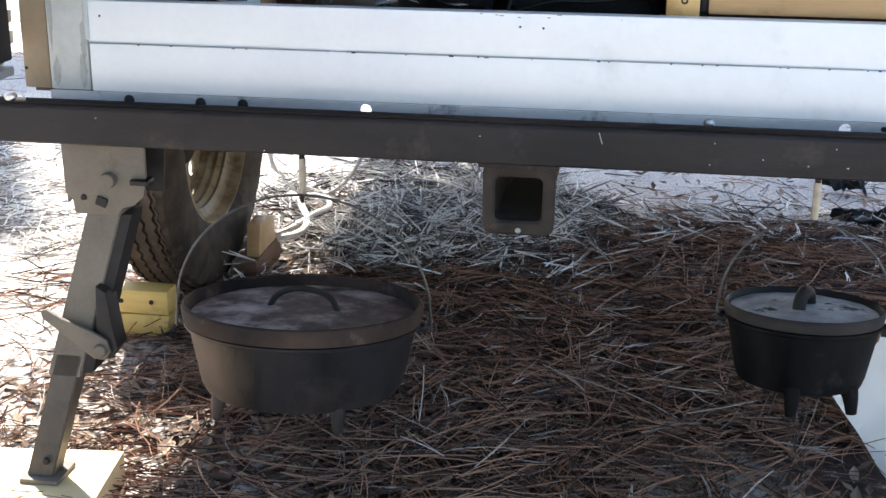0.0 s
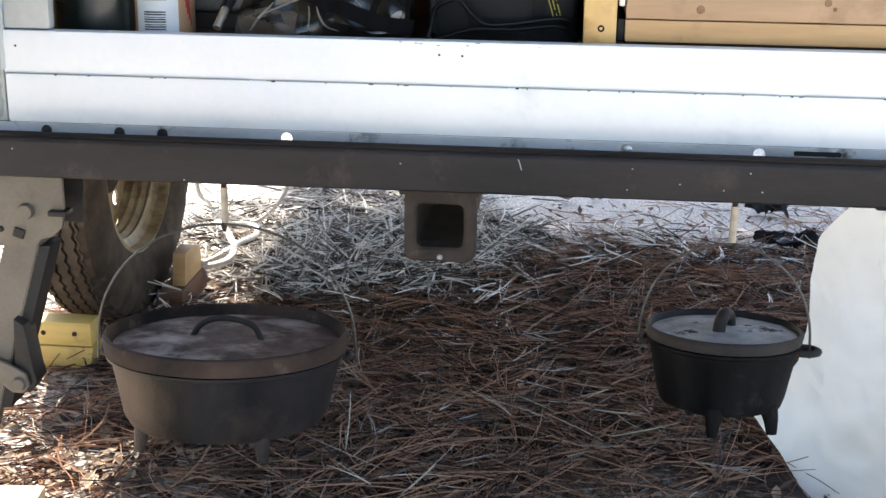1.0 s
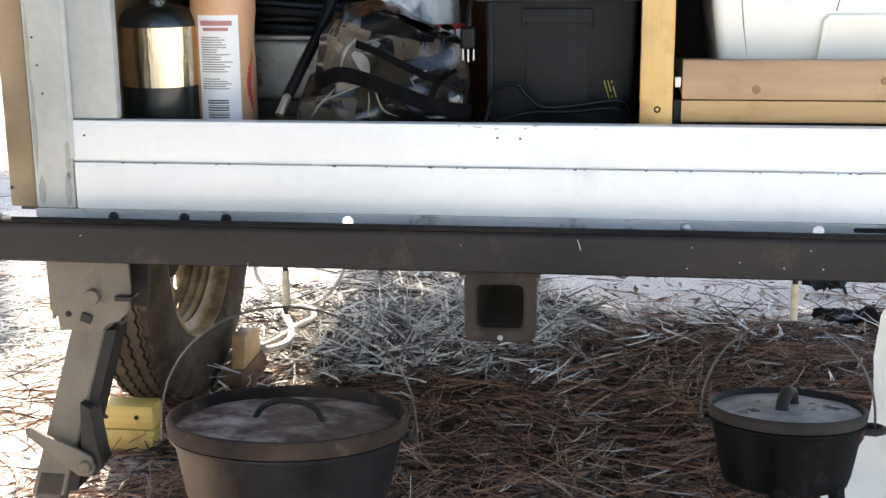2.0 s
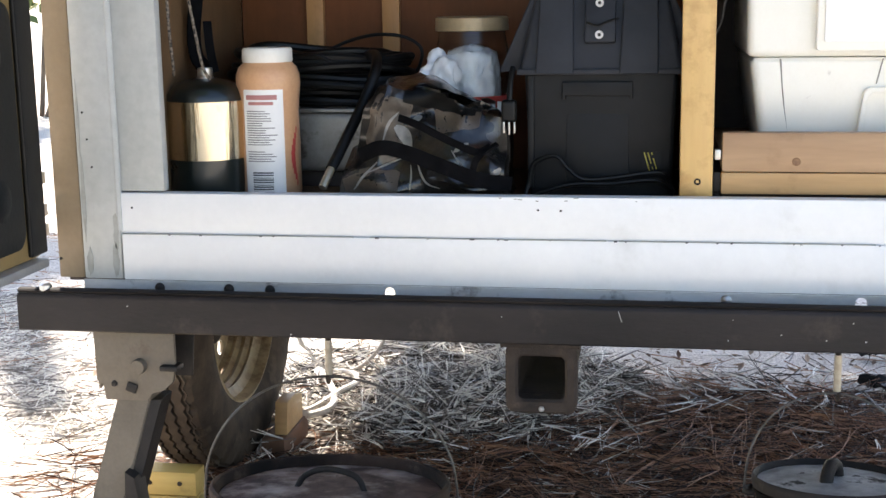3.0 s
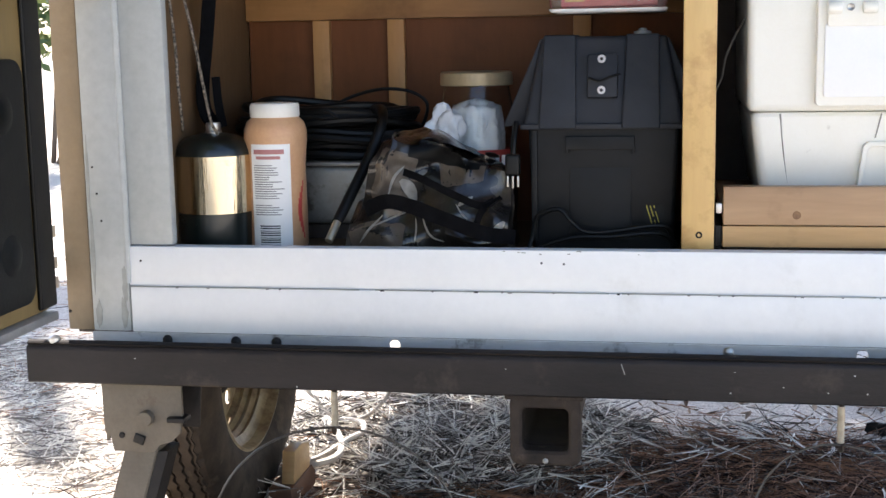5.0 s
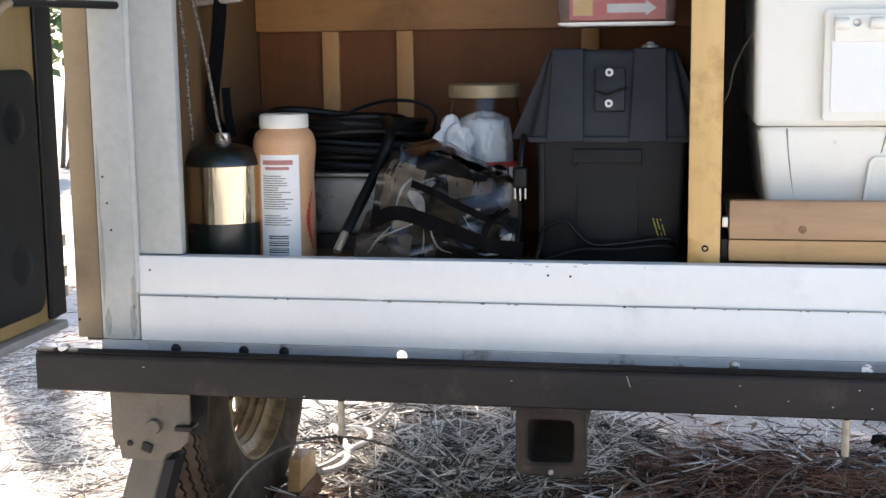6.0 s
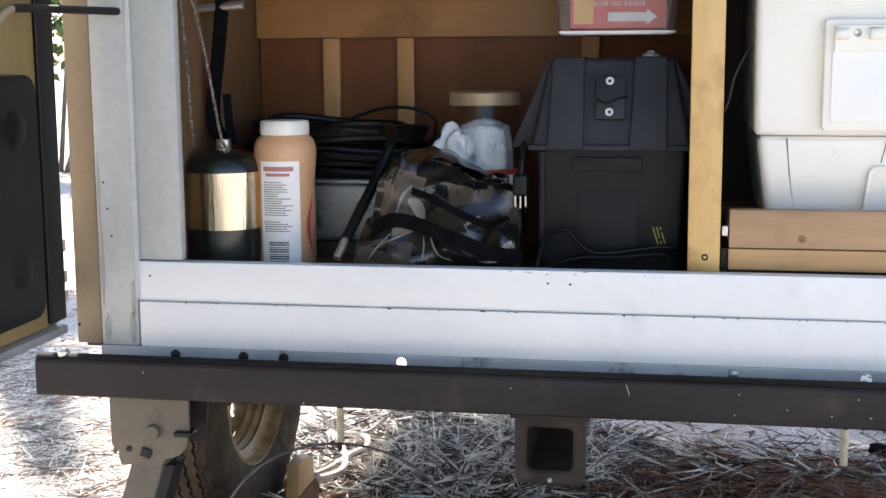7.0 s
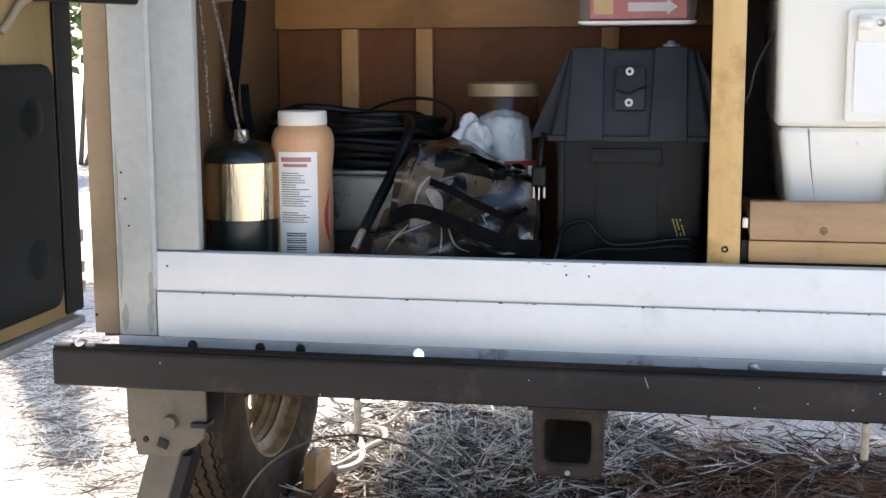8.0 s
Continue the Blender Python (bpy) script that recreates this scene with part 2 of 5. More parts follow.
M["cooler"] = material("ivory_plastic", (0.84, 0.82, 0.745), (0.93, 0.915, 0.85), 5, 0.38, 0.0, 0.06, 300, spot=(0.46, 0.43, 0.37), spot_scale=24, spot_from=0.66, spot_to=0.80)
M["cooler_white"] = material("white_plastic_panel", (0.86, 0.86, 0.85), (0.92, 0.92, 0.91), 6, 0.38, 0.0, 0.04, 300)
M["jar_lid"] = material("tan_jar_lid", (0.34, 0.26, 0.15), (0.46, 0.36, 0.22), 14, 0.4, 0.2, 0.05)
M["camo_tan"] = material("tan_camouflage_cloth", (0.115, 0.088, 0.065), (0.205, 0.162, 0.122), 30, 0.45, 0.0, 0.3, 500, spot=(0.030, 0.025, 0.020), spot_scale=22, spot_from=0.60, spot_to=0.62, coat=0.6)
M["film"] = material("milky_plastic_film", (0.72, 0.735, 0.76), (0.86, 0.87, 0.885), 12, 0.25, 0.0, 0.15, coat=0.3)
M["tarp"] = material("white_plastic_sheet", (0.90, 0.88, 0.83), (0.96, 0.945, 0.91), 5, 0.42, 0.0, 0.2, 60)
tn = M["tarp"].node_tree
tb, tt, tx = tn.nodes["Principled BSDF"], tn.nodes.new("ShaderNodeBsdfTranslucent"), tn.nodes.new("ShaderNodeMixShader")
tt.inputs["Color"].default_value, tx.inputs["Fac"].default_value = (0.95, 0.93, 0.89, 1), 0.55
tn.links.new(tb.outputs[0], tx.inputs[1])
tn.links.new(tt.outputs[0], tx.inputs[2])
tn.links.new(tx.outputs[0], tn.nodes["Material Output"].inputs["Surface"])
M["cable"] = material("grey_cable_sheath", (0.34, 0.31, 0.27), (0.54, 0.50, 0.45), 30, 0.6, 0.0, 0.1)
M["cord"] = material("black_and_tan_braid", (0.012, 0.011, 0.010), (0.26, 0.21, 0.16), 330, 0.9, 0.0, 0.4, 900, detail=1.0)
M["glass"] = clear("clear_plastic", (0.96, 0.97, 0.97), 0.06, 1.3)
M["print_pale"] = material("pale_print_on_cloth", (0.34, 0.325, 0.29), (0.58, 0.56, 0.52), 40, 0.4, 0.0, 0.1)
M["milky"] = clear("milky_clear_plastic", (0.95, 0.96, 0.965), 0.10, 1.3)
mb = M["milky"].node_tree.nodes["Principled BSDF"]
mb.inputs["Transmission Weight"].default_value = 0.93
M["needle"] = material("red_brown_pine_needles", (0.034, 0.0175, 0.0115), (0.35, 0.185, 0.108), 3, 0.65, 0.0, 0.0, island=0.85, spec=0.3)
M["needle_dark"] = material("dark_weathered_pine_needles", (0.018, 0.015, 0.013), (0.13, 0.105, 0.085), 3, 0.65, 0.0, 0.0, island=0.85, spec=0.25)
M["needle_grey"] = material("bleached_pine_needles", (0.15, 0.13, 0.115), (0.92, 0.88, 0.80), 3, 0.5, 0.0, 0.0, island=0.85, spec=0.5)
M["needle_pale"] = material("dull_pale_pine_needles", (0.07, 0.055, 0.044), (0.46, 0.39, 0.32), 3, 0.55, 0.0, 0.0, island=0.85, spec=0.35)
M["leaf"] = material("dead_leaves", (0.10, 0.06, 0.035), (0.36, 0.27, 0.19), 30, 0.8, 0.0, 0.3, island=0.7)
M["foliage"] = material("green_leaves", (0.05, 0.085, 0.02), (0.14, 0.18, 0.05), 8, 0.6, 0.0, 0.1, island=0.7)
M["bark"] = material("grey_brown_bark", (0.10, 0.075, 0.055), (0.20, 0.155, 0.12), 12, 0.9, 0.0, 0.8, 90, stretch=(1, 1, 0.2))

# camouflage cloth: brown and black patches with pale leaf shapes
m = M["camo"] = material("camouflage_cloth", (0.004, 0.0037, 0.0035), (0.060, 0.050, 0.041), 24, 0.30, 0.0, 0.9, 140, spot=(0.48, 0.45, 0.40), spot_scale=34, spot_from=0.66, spot_to=0.68, coat=0.8, stretch=(1, 1, 0.55), spec=0.3)
cn, cl = m.node_tree.nodes, m.node_tree.links
vor, vco, vmap, vmix, vr = (cn.new(k) for k in ("ShaderNodeTexVoronoi", "ShaderNodeTexCoord", "ShaderNodeMapping", "ShaderNodeMix", "ShaderNodeValToRGB"))
vor.inputs["Scale"].default_value, vmap.inputs["Rotation"].default_value, vmap.inputs["Scale"].default_value = 17, (0, 0.6, 0), (1, 1, 0.34)
vmix.data_type, vmix.blend_type, vmix.inputs["Factor"].default_value = "RGBA", "MIX", 0.8
warp, wmix = cn.new("ShaderNodeTexNoise"), cn.new("ShaderNodeMix")
warp.inputs["Scale"].default_value = 40
wmix.data_type, wmix.blend_type, wmix.inputs["Factor"].default_value = "RGBA", "LINEAR_LIGHT", 0.012
cr = vr.color_ramp
cr.interpolation = "CONSTANT"
cr.elements[0].color, cr.elements[1].color, cr.elements[1].position = (0.005, 0.0048, 0.0048, 1), (0.060, 0.050, 0.041, 1), 0.46
for pos, col in ((0.60, (0.010, 0.009, 0.009, 1)), (0.76, (0.110, 0.088, 0.068, 1)), (0.86, (0.004, 0.004, 0.004, 1))):
    cr.elements.new(pos).color = col
sepc = cn.new("ShaderNodeSeparateColor")
cl.new(vco.outputs["Object"], vmap.inputs["Vector"])
cl.new(vco.outputs["Object"], warp.inputs["Vector"])
cl.new(vmap.outputs[0], wmix.inputs["A"])
cl.new(warp.outputs["Color"], wmix.inputs["B"])
cl.new(wmix.outputs["Result"], vor.inputs["Vector"])
cl.new(vor.outputs["Color"], sepc.inputs[0])
cl.new(sepc.outputs[0], vr.inputs["Fac"])
old = cn["Principled BSDF"].inputs["Base Color"].links[0].from_socket
cl.new(old, vmix.inputs["A"])
cl.new(vr.outputs[0], vmix.inputs["B"])
cl.new(vmix.outputs["Result"], cn["Principled BSDF"].inputs["Base Color"])

# bounce light off the sunlit sand and rust brown, coloured into one side
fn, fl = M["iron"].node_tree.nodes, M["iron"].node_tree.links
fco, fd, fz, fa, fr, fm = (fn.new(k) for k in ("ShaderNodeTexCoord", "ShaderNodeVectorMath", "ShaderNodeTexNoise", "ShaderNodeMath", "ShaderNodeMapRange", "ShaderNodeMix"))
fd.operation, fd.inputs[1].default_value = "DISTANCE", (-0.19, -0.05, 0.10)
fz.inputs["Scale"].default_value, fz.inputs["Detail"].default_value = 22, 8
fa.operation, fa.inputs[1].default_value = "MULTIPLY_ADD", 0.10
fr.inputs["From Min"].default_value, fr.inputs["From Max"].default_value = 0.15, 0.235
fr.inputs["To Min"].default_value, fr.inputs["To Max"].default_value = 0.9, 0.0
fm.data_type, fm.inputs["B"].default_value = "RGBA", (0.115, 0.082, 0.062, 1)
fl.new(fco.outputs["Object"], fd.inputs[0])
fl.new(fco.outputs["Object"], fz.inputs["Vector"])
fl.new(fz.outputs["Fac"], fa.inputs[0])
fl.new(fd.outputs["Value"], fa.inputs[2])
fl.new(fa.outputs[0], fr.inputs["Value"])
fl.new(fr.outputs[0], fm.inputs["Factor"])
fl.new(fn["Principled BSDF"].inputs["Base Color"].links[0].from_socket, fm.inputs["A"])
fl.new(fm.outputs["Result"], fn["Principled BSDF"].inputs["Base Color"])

# ground: pale sand with dark leaf mould
g = bpy.data.materials.new("sandy_forest_soil")
g.use_nodes = True
gn, gl = g.node_tree.nodes, g.node_tree.links
gco = gn.new("ShaderNodeTexCoord")
ga, gb, gc = (gn.new("ShaderNodeTexNoise") for _ in range(3))
for n, s, d in ((ga, 2.2, 6), (gb, 26, 9), (gc, 160, 6)):
    n.inputs["Scale"].default_value, n.inputs["Detail"].default_value, n.inputs["Roughness"].default_value = s, d, 0.65
    gl.new(gco.outputs["Object"], n.inputs["Vector"])
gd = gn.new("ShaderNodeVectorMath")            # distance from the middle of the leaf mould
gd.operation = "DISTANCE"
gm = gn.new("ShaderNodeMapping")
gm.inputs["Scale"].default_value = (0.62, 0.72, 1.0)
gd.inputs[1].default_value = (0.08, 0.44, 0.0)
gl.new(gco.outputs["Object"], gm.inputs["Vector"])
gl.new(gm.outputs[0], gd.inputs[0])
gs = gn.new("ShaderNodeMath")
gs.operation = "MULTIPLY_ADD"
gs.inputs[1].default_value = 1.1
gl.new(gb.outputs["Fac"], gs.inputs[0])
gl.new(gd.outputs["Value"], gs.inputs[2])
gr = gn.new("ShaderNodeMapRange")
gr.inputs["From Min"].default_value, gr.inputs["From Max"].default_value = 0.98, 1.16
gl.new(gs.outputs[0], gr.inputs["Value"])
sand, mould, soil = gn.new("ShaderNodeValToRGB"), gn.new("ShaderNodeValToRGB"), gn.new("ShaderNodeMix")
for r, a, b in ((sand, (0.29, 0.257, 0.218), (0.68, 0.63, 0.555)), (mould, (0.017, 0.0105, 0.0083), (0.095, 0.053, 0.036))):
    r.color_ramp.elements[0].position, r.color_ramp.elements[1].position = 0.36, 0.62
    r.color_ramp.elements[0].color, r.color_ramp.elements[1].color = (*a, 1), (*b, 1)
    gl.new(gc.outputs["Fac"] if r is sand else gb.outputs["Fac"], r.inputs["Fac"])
bare, bsum, bmap, bmax = gn.new("ShaderNodeVectorMath"), gn.new("ShaderNodeMath"), gn.new("ShaderNodeMapRange"), gn.new("ShaderNodeMath")
bare.operation, bare.inputs[1].default_value = "DISTANCE", (0.167, 0.137, 0.0)
bsum.operation, bsum.inputs[1].default_value = "MULTIPLY_ADD", 0.22
bmap.inputs["From Min"].default_value, bmap.inputs["From Max"].default_value = 0.20, 0.16
bmax.operation = "MAXIMUM"
gl.new(gm.outputs[0], bare.inputs[0])
gl.new(gb.outputs["Fac"], bsum.inputs[0])
gl.new(bare.outputs["Value"], bsum.inputs[2])
gl.new(bsum.outputs[0], bmap.inputs["Value"])
gl.new(gr.outputs[0], bmax.inputs[0])
gl.new(bmap.outputs[0], bmax.inputs[1])
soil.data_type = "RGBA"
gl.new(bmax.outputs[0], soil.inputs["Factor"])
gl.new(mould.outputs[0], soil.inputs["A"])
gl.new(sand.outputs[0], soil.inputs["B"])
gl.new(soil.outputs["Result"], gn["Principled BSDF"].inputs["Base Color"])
gn["Principled BSDF"].inputs["Roughness"].default_value = 0.95
gbp = gn.new("ShaderNodeBump")
gbp.inputs["Strength"].default_value, gbp.inputs["Distance"].default_value = 0.6, 0.006
gl.new(gc.outputs["Fac"], gbp.inputs["Height"])
gl.new(gbp.outputs[0], gn["Principled BSDF"].inputs["Normal"])
M["ground"] = g

# ---- builders ----
BASE = {}


def thing(name, at, label, category, group="", kind=""):
    ob = new(name)
    ob.location, ob.empty_display_size = at, 0.05
    BASE[ob] = Vector(at)
    return tagged(ob, label, category, group, kind)


def part(name, bm, mat, parent, label="", smooth=True):
    """One mesh, given in world metres, under a thing or under one of its parts."""
    base = BASE[parent]
    bmesh.ops.translate(bm, verts=bm.verts, vec=-base)
    bmesh.ops.recalc_face_normals(bm, faces=bm.faces)
    me = bpy.data.meshes.new(name)
    bm.to_mesh(me)
    bm.free()
    me.materials.append(M[mat])
    if smooth:
        me.shade_smooth()
        me.set_sharp_from_angle(angle=radians(55 if mat == "film" else 38))
    ob = new(name, me)
    ob.parent = parent
    BASE[ob] = base
    return tagged(ob, label) if label else ob


def single(name, bm, mat, label, category, group="", kind="", smooth=True):
    """A thing that is one mesh."""
    co = [v.co for v in bm.verts]
    base = Vector((sum(c.x for c in co) / len(co), sum(c.y for c in co) / len(co), min(c.z for c in co)))
    bmesh.ops.translate(bm, verts=bm.verts, vec=-base)
    bmesh.ops.recalc_face_normals(bm, faces=bm.faces)
    me = bpy.data.meshes.new(name)
    bm.to_mesh(me)
    bm.free()
    me.materials.append(M[mat])
    if smooth:
        me.shade_smooth()
        me.set_sharp_from_angle(angle=radians(38))
    ob = new(name, me)
    ob.location = base
    return tagged(ob, label, category, group, kind)


def box(x0, x1, y0, y1, z0, z1, bevel=0.002, bm=None, seg=2, turn=None):
    b = bmesh.new()
    m = Matrix.Translation(((x0 + x1) / 2, (y0 + y1) / 2, (z0 + z1) / 2))
    if turn:
        m = m @ Euler([radians(a) for a in turn]).to_matrix().to_4x4()
    bmesh.ops.create_cube(b, size=1, matrix=m @ Matrix.Diagonal((x1 - x0, y1 - y0, z1 - z0, 1)))
    if bevel:
        bmesh.ops.bevel(b, geom=b.edges[:], offset=bevel, segments=seg, profile=0.6, affect="EDGES", clamp_overlap=True)
    return join(bm, b)


def join(bm, b):
    if bm is None:
        return b
    me = bpy.data.meshes.new("join")
    b.to_mesh(me)
    b.free()
    bm.from_mesh(me)
    bpy.data.meshes.remove(me)
    return bm


def lathe(profile, centre, axis="Z", seg=48, bm=None, close=False, wob=0.0):
    """Turn (radius, height) pairs about an axis through centre."""
    b = bmesh.new()
    rings = []
    for r, h in profile:
        ring = []
        for i in range(seg):
            a = 2 * math.pi * i / seg
            rr = r * (1 + wob * noise.noise(Vector((math.cos(a) * 2, math.sin(a) * 2, h * 30))))
            u, v = rr * math.cos(a), rr * math.sin(a)
            co = {"Z": (u, v, h), "X": (h, u, v), "Y": (u, h, v)}[axis]
            ring.append(b.verts.new(Vector(co) + Vector(centre)))
        rings.append(ring)
    for p, q in zip(rings, rings[1:] + ([rings[0]] if close else [])):
        for i in range(seg):
            b.faces.new((p[i], p[(i + 1) % seg], q[(i + 1) % seg], q[i]))
    if not close:
        for ring, r in ((rings[0], profile[0][0]), (rings[-1], profile[-1][0])):
            if r > 1e-5:
                b.faces.new(ring)
        bmesh.ops.remove_doubles(b, verts=b.verts, dist=1e-6)
    return join(bm, b)


def smooth_line(points, n=8):
    """A Catmull-Rom line through the points."""
    p = [Vector(q) for q in points]
    p = [2 * p[0] - p[1]] + p + [2 * p[-1] - p[-2]]
    out = []
    for i in range(1, len(p) - 2):
        for k in range(n):
            t = k / n
            out.append(0.5 * (2 * p[i] + (p[i + 1] - p[i - 1]) * t + (2 * p[i - 1] - 5 * p[i] + 4 * p[i + 1] - p[i + 2]) * t * t
                              + (3 * p[i] - p[i - 1] - 3 * p[i + 1] + p[i + 2]) * t ** 3))
    return out + [p[-2]]


def tube(points, r, bm=None, seg=8, n=8, flat=1.0):
    """A round rod along a smooth line; r is one radius or a radius at each end."""
    line = smooth_line(points, n) if n > 1 else [Vector(q) for q in points]
    b = bmesh.new()
    side, rings = None, []
    for i, q in enumerate(line):
        d = (line[min(i + 1, len(line) - 1)] - line[max(i - 1, 0)]).normalized()
        if side is None:
            side = d.orthogonal().normalized()
        side = (side - side.dot(d) * d).normalized()
        up = d.cross(side)
        rr = r if not isinstance(r, tuple) else r[0] + (r[1] - r[0]) * i / (len(line) - 1)
        rings.append([b.verts.new(q + side * rr * math.cos(a) + up * rr * flat * math.sin(a)) for a in (2 * math.pi * k / seg for k in range(seg))])
    for p, q in zip(rings, rings[1:]):
        for i in range(seg):
            b.faces.new((p[i], p[(i + 1) % seg], q[(i + 1) % seg], q[i]))
    b.faces.new(rings[0]), b.faces.new(rings[-1])
    return join(bm, b)


def ribbon(points, width, thick, across, bm=None, n=8):
    """A flat strap along a smooth line; across is the direction of its width."""
    line = smooth_line(points, n)
    b = bmesh.new()
    rings = []
    for i, q in enumerate(line):
        d = (line[min(i + 1, len(line) - 1)] - line[max(i - 1, 0)]).normalized()
        w = Vector(across)
        w = (w - w.dot(d) * d).normalized() * width / 2
        t = d.cross(w).normalized() * thick / 2
        rings.append([b.verts.new(q + s) for s in (w + t, t - w, -w - t, w - t)])
    for p, q in zip(rings, rings[1:]):
        for i in range(4):
            b.faces.new((p[i], p[(i + 1) % 4], q[(i + 1) % 4], q[i]))
    b.faces.new(rings[0]), b.faces.new(rings[-1])
    return join(bm, b)


def prism(outline, lo, hi, axis="Y", holes=(), bevel=0.0, bm=None):
    """A plate: an outline (pairs) and round holes (u, v, radius) filled in a plane across axis and given thickness from lo to hi."""
    b = bmesh.new()
    put = {"Y": lambda u, v, w: (u, w, v), "Z": lambda u, v, w: (u, v, w), "X": lambda u, v, w: (w, u, v)}[axis]
    loops = [list(outline)] + [[(u + r * math.cos(k * math.pi / 8), v + r * math.sin(k * math.pi / 8)) for k in range(16)] for u, v, r in holes]
    edges = []
    for loop in loops:
        vs = [b.verts.new(put(u, v, lo)) for u, v in loop]
        edges += [b.edges.new((vs[i], vs[(i + 1) % len(vs)])) for i in range(len(vs))]
    if len(loops) == 1:
        b.faces.new([v for v in b.verts])
    else:
        bmesh.ops.triangle_fill(b, use_beauty=True, use_dissolve=False, edges=edges)
    got = bmesh.ops.extrude_face_region(b, geom=b.faces[:])
    bmesh.ops.translate(b, verts=[v for v in got["geom"] if isinstance(v, bmesh.types.BMVert)], vec=Vector(put(0, 0, hi - lo)))
    bmesh.ops.recalc_face_normals(b, faces=b.faces)
    if bevel:
        rim = [e for e in b.edges if len(e.link_faces) == 2 and e.calc_face_angle() > 1.0]
        bmesh.ops.bevel(b, geom=rim, offset=bevel, segments=2, profile=0.6, affect="EDGES", clamp_overlap=True)
    return join(bm, b)


def rounded(u0, u1, v0, v1, r, k=5):
    out = []
    for cu, cv, a0 in ((u1 - r, v1 - r, 0), (u0 + r, v1 - r, 90), (u0 + r, v0 + r, 180), (u1 - r, v0 + r, 270)):
        out += [(cu + r * math.cos(radians(a0 + 90 * i / k)), cv + r * math.sin(radians(a0 + 90 * i / k))) for i in range(k + 1)]
    return out


def crumple(bm, size, freq, seed, keep=None):
    for v in bm.verts:
        d = noise.noise_vector(v.co * freq + Vector((seed, seed * 2, 0))) * size
        v.co += d * (keep(v.co) if keep else 1)
    return bm


# ---- ground ----
near = list(np.linspace(-2.2, 2.2, 150))
far = [2.6, 3.2, 4, 5.2, 7, 10, 15, 25, 45, 90, 200]
xs = [-v for v in reversed(far)] + near + far
ys = [0.8 + v for v in xs]


def lie(x, y):
    """Height of the ground."""
    return (0.022 * noise.noise(Vector((x * 1.3, y * 1.3, 3))) + 0.012 * noise.noise(Vector((x * 5, y * 5, 7))) + 0.004 * noise.noise(Vector((x * 21, y * 21, 1)))) * min(1, 0.35 + 0.3 * abs(x) + 0.2 * abs(y - 0.6))


verts = [(x, y, lie(x, y)) for y in ys for x in xs]
nx = len(xs)
quads = [(j * nx + i, j * nx + i + 1, (j + 1) * nx + i + 1, (j + 1) * nx + i) for j in range(len(ys) - 1) for i in range(nx - 1)]
me = bpy.data.meshes.new("ground")
me.from_pydata(verts, [], quads)
me.shade_smooth()
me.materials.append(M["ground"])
tagged(new("ground", me), "pale sandy forest soil with dark leaf mould", "ground", kind="structure")


def strew(name, count, where, mat, label, length, thick, rng, lift=0.02, bundle=1, stand=0.10):
    """Curved needles lying at random on the ground."""
    v, f = [], []
    made = 0
    while made < count:
        x, y, keep = where(rng)
        if rng.random() > keep:
            continue
        made += 1
        if made % bundle == 1 or bundle == 1:
            lean = 3.2 * noise.noise(Vector((x * 4.5, y * 4.5, 9)))
            a0 = rng.uniform(0, 2 * math.pi) if rng.random() < 0.45 else lean + rng.gauss(0, 0.5) + rng.choice((0, math.pi))
            b0, r0, up, bx, by = rng.gauss(0, 0.75), rng.gauss(0, stand), rng.random() ** 2 * lift, x, y
        x, y = bx, by
        a, ln = a0 + rng.gauss(0, 0.10), rng.uniform(*length)
        bend, rise = b0 + rng.gauss(0, 0.3), r0 + rng.gauss(0, 0.03)
        heap = max(0, noise.noise(Vector((x * 6, y * 6, 21)))) * lift
        z = lie(x, y) + up + heap + 0.002
        ca = a
        px, py, pz = x, y, z
        th = thick * rng.uniform(0.7, 1.3)
        s = len(v)
        for k in range(5):
            w = th * (1 - 0.12 * k)
            nxv, nyv = -math.sin(ca), math.cos(ca)
            v += [(px + nxv * w, py + nyv * w, pz), (px - nxv * w, py - nyv * w, pz), (px, py, pz + 1.5 * w)]
            ca += bend * 0.18
            px, py, pz = px + math.cos(ca) * ln / 4, py + math.sin(ca) * ln / 4, max(pz + rise * ln / 4, lie(px, py) + 0.001)
        for k in range(4):
            q = s + 3 * k
            for i in range(3):
                f.append((q + i, q + (i + 1) % 3, q + 3 + (i + 1) % 3, q + 3 + i))
    mesh = bpy.data.meshes.new(name)
    mesh.from_pydata(v, [], f)
    mesh.materials.append(M[mat])
    return tagged(new(name, mesh), label, "pine straw", kind="stuff")


# far edge of the brown litter
EDGE = ((-1.0, -0.4, -0.14, 0.04, 0.15, 0.27, 0.52, 1.5), (0.86, 0.93, 1.07, 1.08, 1.20, 1.36, 1.45, 1.5))


def brown_zone(r):
    x, y = r.uniform(-1.0, 1.5), r.uniform(-0.35, 1.75)
    edge = float(np.interp(x, EDGE[0], EDGE[1])) + 0.14 * noise.noise(Vector((x * 3, y * 3, 5)))
    keep = 1.0 if y < edge else 0.012
    if y < 0.00 + 0.12 * noise.noise(Vector((x * 3.1, y * 3.1, 11))):
        keep *= 0.5
    if x < -0.22 and y < 0.34 + 0.12 * noise.noise(Vector((x * 4, y * 4, 31))):
        keep *= 0.38
    if x < -0.50 and 0.38 < y < 0.62:
        keep *= 0.12
    if ((x - 0.27) / 0.17) ** 2 + ((y - 0.19) / 0.08) ** 2 + 0.6 * noise.noise(Vector((x * 9, y * 9, 14))) < 0.8:
        keep *= 0.3
    if x > 0.41 and y < 0.33:
        keep = 0.0
    if x < -0.62:
        keep *= 0.4
    return x, y, keep


